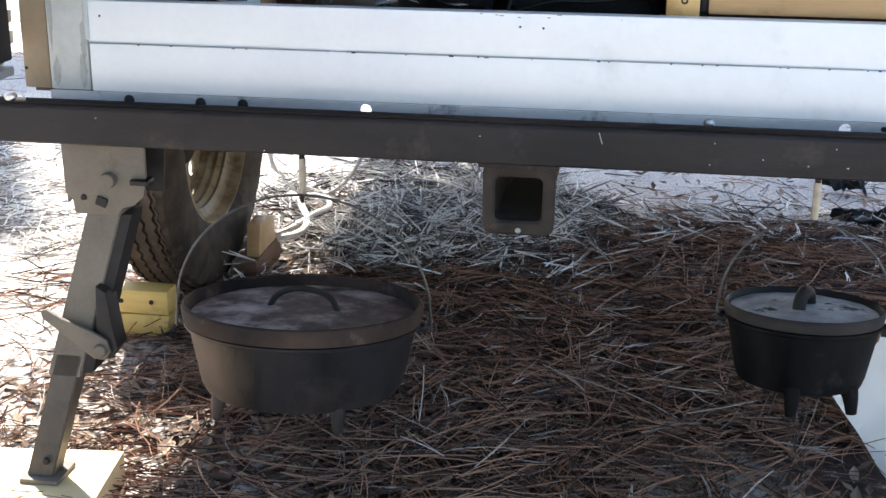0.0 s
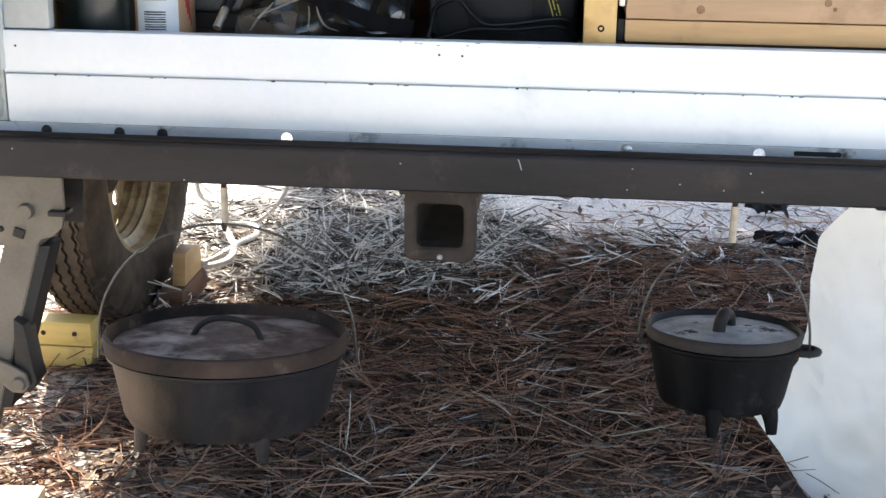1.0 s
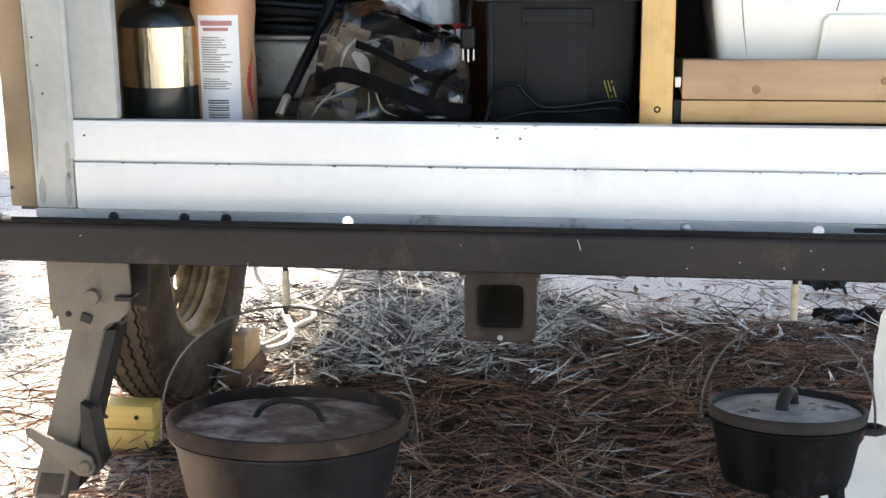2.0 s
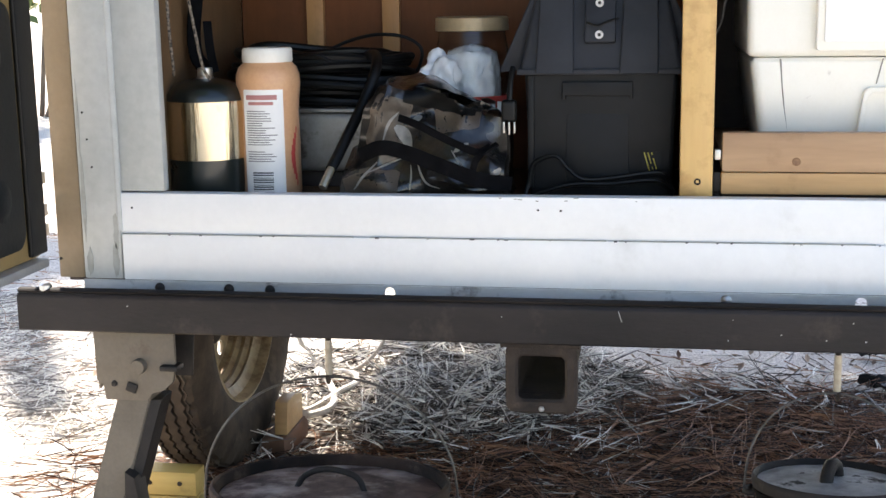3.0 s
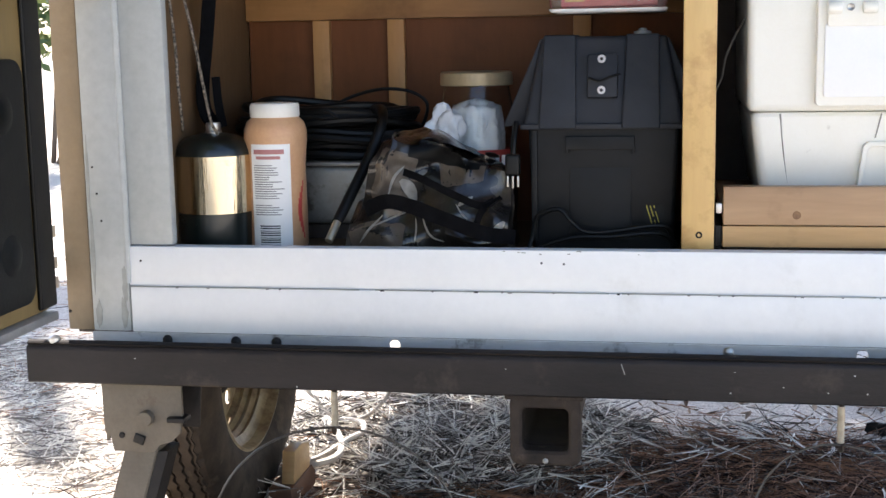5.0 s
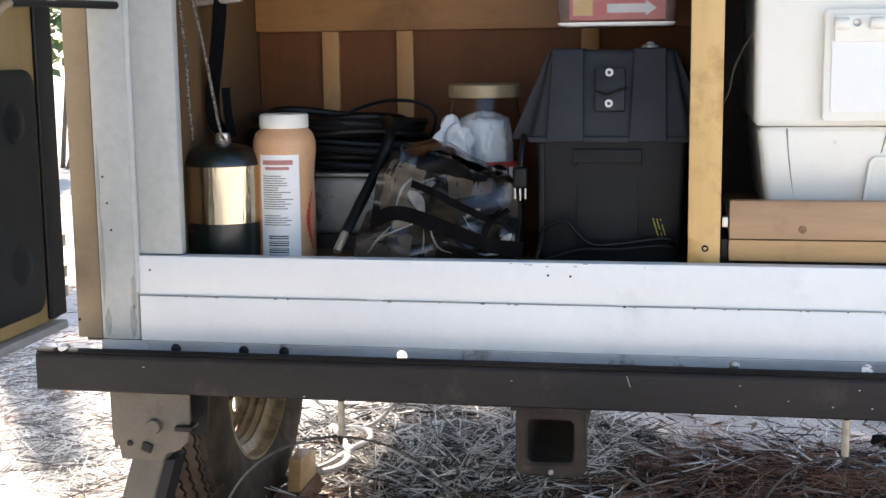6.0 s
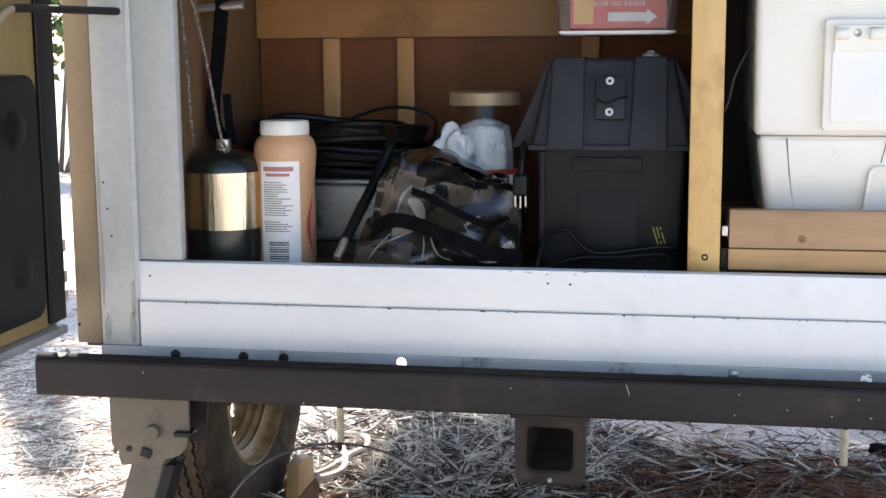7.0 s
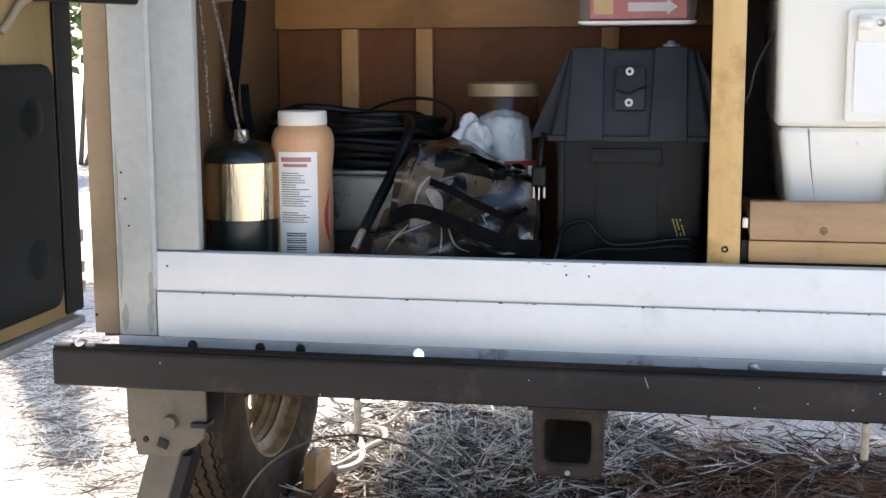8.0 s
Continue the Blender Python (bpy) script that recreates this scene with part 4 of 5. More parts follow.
def oven(name, cx, cy, r, rim_z, deep, label, lid_mat, bail_top, turn, knob, legs, tip, h, low, ash="", body="iron"):
    """A footed pot with a rimmed lid, hanging from its bail and tipped back by tip degrees."""
    ob = thing(name, (cx, cy, rim_z - deep - 0.03), label, "dutch oven", "hanging dutch ovens")
    c = (cx, cy, 0)
    lo = rim_z - deep
    lean = Matrix.Translation((cx, cy, rim_z)) @ pose(0, 0, 0, -tip) @ Matrix.Translation((-cx, -cy, -rim_z))

    def piece(name, bm, mat, parent, label=""):
        bmesh.ops.transform(bm, matrix=lean, verts=bm.verts)
        return part(name, bm, mat, parent, label)
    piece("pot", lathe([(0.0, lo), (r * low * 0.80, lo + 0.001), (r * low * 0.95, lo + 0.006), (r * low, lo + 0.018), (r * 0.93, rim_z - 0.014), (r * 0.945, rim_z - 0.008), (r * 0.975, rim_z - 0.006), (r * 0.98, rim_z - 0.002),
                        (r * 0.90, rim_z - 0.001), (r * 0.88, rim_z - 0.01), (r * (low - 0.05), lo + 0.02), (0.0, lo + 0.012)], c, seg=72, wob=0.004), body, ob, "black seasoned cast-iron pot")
    lid = piece("lid", lathe([(0.0, rim_z + 0.012), (r * 0.45, rim_z + 0.011), (r * 0.75, rim_z + 0.007), (r * 0.89, rim_z + 0.004), (r * 0.935, rim_z + 0.006), (r * 0.95, rim_z + h), (r * 0.968, rim_z + h + 0.002), (r * 0.99, rim_z + h),
                              (r, rim_z + h - 0.005), (r * 0.985, rim_z + 0.0), (r * 0.9, rim_z + 0.0005), (0.0, rim_z + 0.003)], c, seg=72, wob=0.004), lid_mat, ob, "dusty cast-iron lid with a raised rim")
    if ash:
        bm = bmesh.new()
        rings = [[bm.verts.new((cx + q * math.cos(a), cy + q * math.sin(a), rim_z + 0.0125 - 0.006 * (q / r) ** 2 + 0.0012 * noise.noise(Vector((math.cos(a) * q * 60, math.sin(a) * q * 60, 0)))))
                  for a in (2 * math.pi * k / 48 for k in range(48))] for q in (r * f * (1 + 0.0) for f in (0.02, 0.3, 0.5, 0.7, 0.82, 0.92))]
        for p, q in zip(rings, rings[1:]):
            for k in range(48):
                bm.faces.new((p[k], p[(k + 1) % 48], q[(k + 1) % 48], q[k]))
        bm.faces.new(rings[0])
        piece("ash", bm, ash, lid, "dusty film of ash and rust")
    u = Vector((math.cos(radians(knob)), math.sin(radians(knob)), 0))
    k = r * (0.31 if r > 0.12 else 0.24)
    z0, arch = rim_z + 0.007, 0.031 if r > 0.12 else 0.023
    piece("lid_handle", tube([Vector((cx, cy, z0)) + u * (-k), Vector((cx, cy, z0 + 0.65 * arch)) + u * (-k * 0.72), Vector((cx, cy, z0 + arch)) + u * (-k * 0.1), Vector((cx, cy, z0 + 0.77 * arch)) + u * (k * 0.7),
                              Vector((cx, cy, z0)) + u * k], 0.0042 if r > 0.12 else 0.0085, seg=10), "iron_rim", lid)
    w = Vector((math.cos(radians(turn)), math.sin(radians(turn)), 0))
    for s in (-1, 1):
        e = Vector((cx, cy, rim_z - 0.010)) + w * s * r * 0.95
        t = Vector((-w.y, w.x, 0)) * (0.010 if r > 0.12 else 0.016)
        o = 0.5 if r > 0.12 or s < 0 else 1.0
        piece("ear", tube([e - t, e - t * 0.9 + w * s * 0.016 * o, e + w * s * 0.024 * o, e + t * 0.9 + w * s * 0.016 * o, e + t], 0.0048 * (0.55 + 0.45 * o), seg=8), "iron_rim", ob)
    pts = []
    for i in range(13):
        a = math.pi * i / 12
        q = Vector((cx, cy, 0)) + w * (-math.cos(a)) * (r * 1.03 + 0.006)
        pts.append(q + Vector((0, 0, rim_z - 0.018 + (bail_top - rim_z + 0.018) * math.sin(a) ** 0.85)))
    part("bail", tube(pts, 0.0017, seg=8, n=5), "wire", ob, "steel wire bail handle standing upright")
    for a in legs:
        q = Vector((cx + r * (low - 0.10) * math.cos(radians(a)), cy + r * (low - 0.10) * math.sin(radians(a)), lo + 0.012))
        out = Vector((math.cos(radians(a)), math.sin(radians(a)), 0)) * 0.012
        piece("leg", tube([q, q + out * 0.4 + Vector((0, 0, -0.016)), q + out * 0.6 + Vector((0, 0, -0.034))], (0.012, 0.0065), seg=12), body, ob)
    return ob


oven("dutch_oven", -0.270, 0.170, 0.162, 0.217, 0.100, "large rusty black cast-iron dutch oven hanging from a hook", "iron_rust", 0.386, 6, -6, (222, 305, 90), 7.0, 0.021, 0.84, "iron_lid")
oven("dutch_oven", 0.380, 0.170, 0.099, 0.262, 0.088, "small black cast-iron dutch oven with an ash-dusted lid", "iron_rim", 0.386, -8, 66, (258, 320, 110), 7.0, 0.013, 0.82, "iron_ash", "iron_black")


def hook(x, y, z, label):
    ob = thing("hook", (x, y, z), label, "hook", "hooks under the bumper")
    part("shank", tube([(x, y, 0.54), (x, y, z + 0.046)], 0.0038, n=2, seg=10), "rust", ob)
    part("sleeve", tube([(x, y, z + 0.050), (x, y, z + 0.003)], 0.0048, n=2, seg=12), "sleeve", ob, "pale worn sleeve")
    part("bend", tube([(x, y, z + 0.006), (x, y, z - 0.001), (x + 0.001, y - 0.006, z - 0.006), (x + 0.001, y - 0.013, z - 0.001), (x + 0.001, y - 0.014, z + 0.005)], 0.0024, seg=8), "rust", ob)


hook(-0.268, 0.176, 0.384, "steel hook with a pale sleeve under the trailer")
hook(0.382, 0.176, 0.384, "steel hook with a pale sleeve under the trailer")

# cables under the floor
loom = thing("electric_cable", (-0.53, 1.2, 0.0), "grey cable lying in loops on the ground", "cable")
part("lead", tube([(-0.70, 1.50, 0.30), (-0.68, 1.45, 0.10), (-0.651, 1.45, 0.052), (-0.62, 1.43, 0.016), (-0.59, 1.40, 0.012)], 0.0052), "cable", loom)
part("lead", tube([(-0.60, 1.41, 0.014), (-0.55, 1.40, 0.022), (-0.504, 1.40, 0.045), (-0.457, 1.40, 0.108), (-0.42, 1.45, 0.25), (-0.40, 1.50, 0.55)], 0.0045), "cable", loom)
part("loop", tube([(-0.610, 1.369, 0.032), (-0.548, 1.229, 0.046), (-0.507, 1.110, 0.050), (-0.503, 1.051, 0.048), (-0.525, 1.017, 0.046), (-0.572, 0.993, 0.044), (-0.620, 0.970, 0.030)], 0.0078), "cable", loom)
part("loop", tube([(-0.600, 1.356, 0.030), (-0.535, 1.335, 0.042), (-0.500, 1.282, 0.048), (-0.488, 1.218, 0.050), (-0.503, 1.151, 0.054), (-0.537, 1.065, 0.044), (-0.583, 1.010, 0.038), (-0.630, 0.980, 0.030)], 0.0066), "cable", loom)

# hanging plastic sheet
bm = bmesh.new()
NU, NV = 90, 64
EDGE_V = (0.0, 0.28, 0.345, 0.385, 0.52, 0.64, 0.80, 1.0)
EDGE_X = (0.585, 0.553, 0.527, 0.514, 0.509, 0.512, 0.503, 0.449)
grid = []
for j in range(NV + 1):
    v = j / NV
    row = []
    for i in range(NU + 1):
        u = i / NU
        left = float(np.interp(v, EDGE_V, EDGE_X))
        hem = 0.094 - 0.100 * min(u / 0.13, 1)
        z = 0.525 + (max(hem, 0.004) - 0.525) * v
        x = left + (1.05 - left) * u
        fold = 0.016 * math.sin(u * 15 - v * 2.8) * (0.3 + 0.7 * v) + 0.012 * (1 - 2 * abs(noise.noise(Vector((u * 14 - v * 5, v * 3, 2))))) + 0.010 * (1 - 2.4 * abs(noise.noise(Vector((u * 9 + v * 6, v * 11 - u * 4, 6)))))
        y = 0.305 - 0.30 * v ** 2.2 * max(0.0, min((u - 0.07) / 0.24, 1)) + fold * min(1, 0.35 + 3 * u)
        row.append(bm.verts.new((x, y, z)))
    grid.append(row)
for j in range(NV):
    for i in range(NU):
        bm.faces.new((grid[j][i], grid[j][i + 1], grid[j + 1][i + 1], grid[j + 1][i]))
bmesh.ops.solidify(bm, geom=bm.faces[:], thickness=0.0012)
single("plastic_sheet", bm, "tarp", "white plastic sheet draped beneath the trailer", "plastic sheet")

# black scraps on the ground
for cx, cy, s, seed in ((0.70, 1.41, 0.10, 3), (0.67, 1.69, 0.05, 5)):
    bm = bmesh.new()
    bmesh.ops.create_grid(bm, x_segments=18, y_segments=12, size=1)
    for v in bm.verts:
        rag = 0.78 + 0.55 * noise.noise(Vector((math.atan2(v.co.y, v.co.x) * 1.7, seed, 0)))
        v.co = Vector((cx + v.co.x * s * rag, cy + v.co.y * s * 0.55 * rag, 0.034 + 0.034 * noise.noise(Vector((v.co.x * 2.6, v.co.y * 2.6, seed)))))
    bmesh.ops.solidify(bm, geom=bm.faces[:], thickness=0.002)
    single("plastic_scrap", bm, "rubber", "crumpled black plastic scrap on the ground", "debris", "black scraps")

# ---- open door ----
door = thing("cabinet_door", (-0.585, -0.3, 0.56), "open tan cabinet door with a dark panel and black seal", "door")
# leaf reaches well past the view, added length blocking sky light from the left
part("door_leaf", box(-0.600, -0.572, -1.20, -0.004, 0.578, 1.70, 0.003), "door_wood", door, "tan varnished door leaf")
part("seal", box(-0.572, -0.566, -0.036, 0.004, 0.582, 1.69, 0.004, seg=3), "rubber", door, "black rubber seal")
part("storage_panel", prism(rounded(-0.52, -0.052, 0.597, 0.880, 0.022), -0.572, -0.562, "X", bevel=0.004), "panel", door, "dark moulded panel")
for y, z in ((-0.105, 0.82), (-0.105, 0.66), (-0.30, 0.74)):
    part("boss", lathe([(0.0, 0.006), (0.012, 0.005), (0.020, 0.001), (0.024, 0.0)], (-0.562, y, z), "X", 18), "panel", door)
part("door_edge", box(-0.606, -0.560, -1.21, -0.006, 0.566, 0.577, 0.003), "alu", door, "oxidised aluminium edge strip")
for z in (0.625, 0.665, 0.60):
    part("hinge_leaf", box(-0.606, -0.590, -0.002, 0.059, z - 0.008, z + 0.008, 0.002), "zinc", door)
stay = thing("door_stay", (-0.54, -0.05, 0.95), "dark steel rod holding the door open", "door stay")
part("rod", tube([(-0.505, 0.062, 0.9545), (-0.535, -0.02, 0.9545), (-0.553, -0.075, 0.9545), (-0.561, -0.10, 0.9535)], 0.0048, n=3, seg=10), "dark_steel", stay)
part("rod_end", tube([(-0.561, -0.10, 0.9535), (-0.564, -0.118, 0.945), (-0.566, -0.14, 0.925), (-0.571, -0.15, 0.915)], 0.0048, n=3, seg=10), "tan_paint", stay)

# ---- things in the cabinet ----
FL = 0.626
cyl = thing("propane_cylinder", (-0.4135, 0.160, FL), "dark green propane cylinder with a gold foil band", "gas cylinder")
PC = (-0.4135, 0.160, 0)
part("body", lathe([(0.0, FL + 0.004), (0.040, FL), (0.0485, FL + 0.006), (0.0500, FL + 0.020), (0.0500, 0.752), (0.0488, 0.759), (0.0450, 0.766), (0.0380, 0.7725), (0.028, 0.7765), (0.016, 0.7790), (0.0, 0.7795)], PC, seg=56), "green", cyl)
band = part("foil_band", lathe([(0.0503, 0.679), (0.0512, 0.679), (0.0512, 0.752), (0.0503, 0.752)], PC, seg=56, close=True), "chrome", cyl, "shiny gold foil label band")
part("valve", lathe([(0.0, 0.778), (0.0105, 0.778), (0.0110, 0.781), (0.0095, 0.783), (0.0100, 0.785), (0.0095, 0.787), (0.0100, 0.789), (0.0090, 0.7925), (0.0, 0.7925)], PC, seg=20), "zinc", cyl, "grey threaded valve")

bot = thing("creamer_bottle", (-0.336, 0.178, FL), "caramel plastic bottle with a white cap and white label", "bottle")
BC = (-0.336, 0.178, 0)
part("body", lathe([(0.0, FL + 0.003), (0.034, FL), (0.0385, FL + 0.006), (0.0385, 0.70), (0.0375, 0.735), (0.0390, 0.752), (0.0410, 0.771), (0.0405, 0.782), (0.0370, 0.792), (0.0315, 0.797), (0.0300, 0.800), (0.0, 0.800)], BC, seg=56), "creamer", bot)
part("cap", lathe([(0.0, 0.8165), (0.0300, 0.8165), (0.0318, 0.814), (0.0321, 0.800), (0.0312, 0.7985), (0.0, 0.7985)], BC, seg=64), "cap", bot)


def wrap(a0, a1, z0, z1, r, n=14):
    """A curved patch round the bottle between two angles (degrees, 270 is towards the open side)."""
    b = bmesh.new()
    rows = [[b.verts.new((BC[0] + r * math.cos(radians(a0 + (a1 - a0) * i / n)), BC[1] + r * math.sin(radians(a0 + (a1 - a0) * i / n)), z)) for i in range(n + 1)] for z in (z0, z1)]
    for i in range(n):
        b.faces.new((rows[0][i], rows[0][i + 1], rows[1][i + 1], rows[1][i]))
    return b


lab = part("label", wrap(236, 313, 0.632, 0.7665, 0.0404, 24), "label", bot, "white paper label with fine print")
rl = random.Random(3)
z = 0.738
while z > 0.672:
    if not 0.688 < z < 0.694:
        part("text_bar", wrap(243, rl.uniform(272, 300), z, z + 0.0013, 0.0408, 8), "ink", lab)
    z -= 0.0030
for k in range(9):
    part("bar", wrap(252, 290, 0.636 + k * 0.0030, 0.636 + k * 0.0030 + (0.0018 if k % 3 else 0.0010), 0.0408, 8), "ink_dark", lab)
part("text_bar", wrap(243, 301, 0.753, 0.759, 0.0409, 8), "ink_maroon", lab)
part("text_bar", wrap(248, 294, 0.7465, 0.7505, 0.0409, 8), "ink_maroon", lab)
for k in range(10):
    a = 342 - 14 * math.sin(math.pi * k / 9)
    part("swoosh", wrap(a, a + 4 + 7 * math.sin(math.pi * k / 9), 0.642 + k * 0.0075, 0.6496 + k * 0.0075, 0.0390, 4), "ink_red", bot)

pan = thing("steel_pan", (-0.262, 0.33, FL), "dull grey steel pan below the coiled hose", "pan")
part("pan_body", box(-0.345, -0.180, 0.25, 0.42, 0.648, 0.727, 0.008, seg=3), "pan", pan)
part("pan_rim", box(-0.349, -0.176, 0.246, 0.424, 0.7275, 0.7325, 0.002), "pan", pan)
# shaded gap under the pan, built as a dark block
part("pan_foot", box(-0.335, -0.190, 0.262, 0.41, FL, 0.647, 0.003), "ply_dark", pan)

coil = thing("hose_coil", (-0.29, 0.33, 0.733), "coiled black rubber hose on the steel pan", "hose")
rc = random.Random(9)
for k in range(20):
    rr, zz = 0.074 + 0.034 * rc.random(), 0.740 + 0.0032 * k
    ox, oy, tl, tw = rc.uniform(-0.010, 0.010), rc.uniform(-0.006, 0.006), rc.uniform(-0.10, 0.10), rc.uniform(-0.12, 0.12)
    ring = [(-0.300 + ox + rr * 1.19 * math.cos(a), 0.332 + oy + rr * 0.70 * math.sin(a), zz + tl * rr * math.cos(a) + tw * rr * math.sin(a) + 0.003 * math.sin(3 * a + k)) for a in (2 * math.pi * i / 20 for i in range(21))]
    part("turn", tube(ring, 0.0056, n=3, seg=8), "rubber", coil)
part("thin_cable", tube([(-0.31, 0.33, 0.798), (-0.275, 0.35, 0.816), (-0.233, 0.35, 0.826), (-0.193, 0.35, 0.823), (-0.168, 0.35, 0.807), (-0.172, 0.35, 0.78), (-0.19, 0.35, 0.76)], 0.0024), "rubber", coil)
part("thin_cable", tube([(-0.345, 0.28, 0.775), (-0.328, 0.262, 0.797), (-0.295, 0.255, 0.804), (-0.268, 0.26, 0.790)], 0.0026), "rubber", coil)
hose = thing("gas_hose", (-0.22, 0.14, 0.648), "black rubber gas hose with a brass end fitting", "hose")
part("hose_tube", tube([(-0.23, 0.29, 0.80), (-0.208, 0.24, 0.802), (-0.200, 0.20, 0.785), (-0.212, 0.175, 0.745), (-0.228, 0.135, 0.700), (-0.238, 0.105, 0.671)], 0.0070, seg=12), "rubber", hose)
part("fitting", tube([(-0.2375, 0.106, 0.6725), (-0.2405, 0.092, 0.661), (-0.2435, 0.082, 0.651)], 0.0052, n=2, seg=12), "brass", hose)

# camouflage bag
bag = thing("camouflage_bag", (-0.12, 0.17, FL), "crumpled brown camouflage bag with black straps", "bag")
bm = bmesh.new()
bmesh.ops.create_cube(bm, size=1)
bmesh.ops.subdivide_edges(bm, edges=bm.edges[:], cuts=30, use_grid_fill=True)


def crease(p, f, k):
    """Sharp folds: high along lines, low between."""
    q = Vector((p.x * f, p.y * f, p.z * f * 0.75)) + Vector((k, k * 1.7, -k))
    return 1 - 2.6 * abs(noise.noise(q))


for v in bm.verts:
    u, d, h = v.co.x, v.co.y, v.co.z + 0.5
    wide = 0.205 - 0.050 * h
    top = 0.143 - 0.080 * max(0, u + 0.12) - 0.02 * max(0, -u - 0.42)
    v.co = Vector((-0.128 + u * wide + 0.020 * h, 0.178 + d * (0.140 - 0.05 * h) + 0.02 * h, FL + 0.002 + h * top))
    q = v.co.copy()
    amt = min(1, h * 5)
    v.co += Vector((0.012 * noise.noise(q * 20), -0.016 * crease(q, 12, 3.0) - 0.030 * noise.voronoi(q * 17)[0][0] + 0.013 - 0.012 * noise.voronoi(q * 34)[0][0], 0.012 * noise.noise(q * 17 + Vector((5, 0, 0))) + 0.006 * crease(q, 24, 1.0))) * amt
SACK = BVHTree.FromBMesh(bm)
LEAVES = ((0.024, ((-0.158, 0.757), (-0.166, 0.735), (-0.172, 0.712), (-0.176, 0.690))), (0.016, ((-0.112, 0.726), (-0.085, 0.732), (-0.058, 0.730))), (0.018, ((-0.222, 0.648), (-0.190, 0.654), (-0.155, 0.652))), (0.0017, ((-0.156, 0.739), (-0.167, 0.726), (-0.175, 0.704))), (0.0016, ((-0.182, 0.679), (-0.199, 0.661), (-0.211, 0.645))),
          (0.0012, ((-0.194, 0.666), (-0.172, 0.675), (-0.153, 0.682))), (0.0012, ((-0.141, 0.675), (-0.139, 0.659), (-0.140, 0.646))),
          (0.0013, ((-0.133, 0.682), (-0.128, 0.667), (-0.118, 0.654), (-0.102, 0.649))), (0.0010, ((-0.089, 0.694), (-0.079, 0.681), (-0.074, 0.676))),
          (0.0075, ((-0.160, 0.722), (-0.150, 0.712), (-0.143, 0.692))), (0.0035, ((-0.142, 0.727), (-0.135, 0.730), (-0.129, 0.732))),
          (0.0030, ((-0.086, 0.692), (-0.079, 0.697), (-0.070, 0.701))), (0.0042, ((-0.042, 0.663), (-0.034, 0.668), (-0.028, 0.674))),
          (0.0035, ((-0.053, 0.755), (-0.045, 0.753), (-0.036, 0.751))))
part("sack", bm, "camo", bag, "crumpled camouflage cloth")
part("strap", ribbon([(-0.200, 0.100, 0.688), (-0.170, 0.083, 0.700), (-0.140, 0.080, 0.695), (-0.100, 0.080, 0.680), (-0.050, 0.081, 0.662), (-0.015, 0.10, 0.655)], 0.018, 0.002, (0, 0, 1)), "strap", bag, "black webbing strap")
part("strap", ribbon([(-0.150, 0.095, 0.735), (-0.125, 0.086, 0.727), (-0.090, 0.083, 0.710), (-0.055, 0.085, 0.695), (-0.040, 0.095, 0.70)], 0.009, 0.0022, (0, 0, 1)), "strap", bag)
part("strap", ribbon([(-0.062, 0.084, 0.665), (-0.052, 0.080, 0.690), (-0.030, 0.088, 0.705)], 0.008, 0.0022, (1, 0, 0.4)), "strap", bag)
# pale leaf shapes printed on the cloth
LINING = ((0.014, ((-0.150, 0.760), (-0.120, 0.757), (-0.090, 0.750), (-0.062, 0.742))),)
for wide, pts in LEAVES + LINING:
    path = smooth_line([Vector((x, 0, z)) for x, z in pts], 6)
    lb, sides = bmesh.new(), []
    for k, p in enumerate(path):
        d = (path[min(k + 1, len(path) - 1)] - path[max(k - 1, 0)]).normalized()
        end = math.sin(math.pi * (k + 0.5) / len(path))
        w = Vector((-d.z, 0, d.x)) * wide * (0.25 + 0.75 * end if wide < 0.012 else 0.55 + 0.45 * end ** 0.5 + 0.25 * noise.noise(p * 60))
        row = []
        for q in (p + w * (c / 4) for c in range(-4, 5)):
            hit_at = SACK.ray_cast(Vector((q.x, -0.2, q.z)), Vector((0, 1, 0)))[0]
            row.append(lb.verts.new((q.x, (hit_at.y if hit_at else 0.12) - (0.0012 if wide == 0.014 else 0.0005 if wide > 0.012 else 0.0012), q.z)))
        sides.append(row)
    for p, q in zip(sides, sides[1:]):
        for k in range(8):
            lb.faces.new((p[k], p[k + 1], q[k + 1], q[k]))
    bmesh.ops.solidify(lb, geom=lb.faces[:], thickness=0.0005)
    if wide == 0.014:
        part("lining", lb, "rubber", bag, "glossy black lining folded over the top")
    elif wide > 0.012:
        part("cloth_patch", lb, "camo_tan", bag, "tan brown camouflage patch")
    else:
        part("leaf_print", lb, "print_pale", bag, "pale leaf print")

jar = thing("storage_jar", (-0.092, 0.315, FL), "clear plastic jar holding milky plastic bags, tan lid", "jar")
JC = (-0.092, 0.318, 0)
part("glass", lathe([(0.048, FL), (0.050, FL + 0.006), (0.050, 0.800), (0.046, 0.822), (0.044, 0.834), (0.0425, 0.834), (0.0445, 0.820), (0.0485, 0.799), (0.0485, FL + 0.007), (0.0, FL + 0.004), (0.0, FL)], JC, seg=48), "glass", jar).visible_shadow = False
part("lid", lathe([(0.0, 0.850), (0.046, 0.850), (0.049, 0.848), (0.0495, 0.832), (0.047, 0.831), (0.0, 0.831)], JC, seg=60), "jar_lid", jar)
part("wrap_label", lathe([(0.0504, 0.70), (0.0512, 0.70), (0.0512, 0.746), (0.0504, 0.746)], JC, seg=48, close=True), "ink_red", jar, "red printed label")
for k in range(4):
    part("letter_bar", box(-0.078 + k * 0.0085, -0.072 + k * 0.0085, 0.2655 + 0.0008 * k * k * 0.6, 0.2672 + 0.0008 * k * k * 0.6, 0.726, 0.740, 0.0003), "card_white", jar)
bm = bmesh.new()
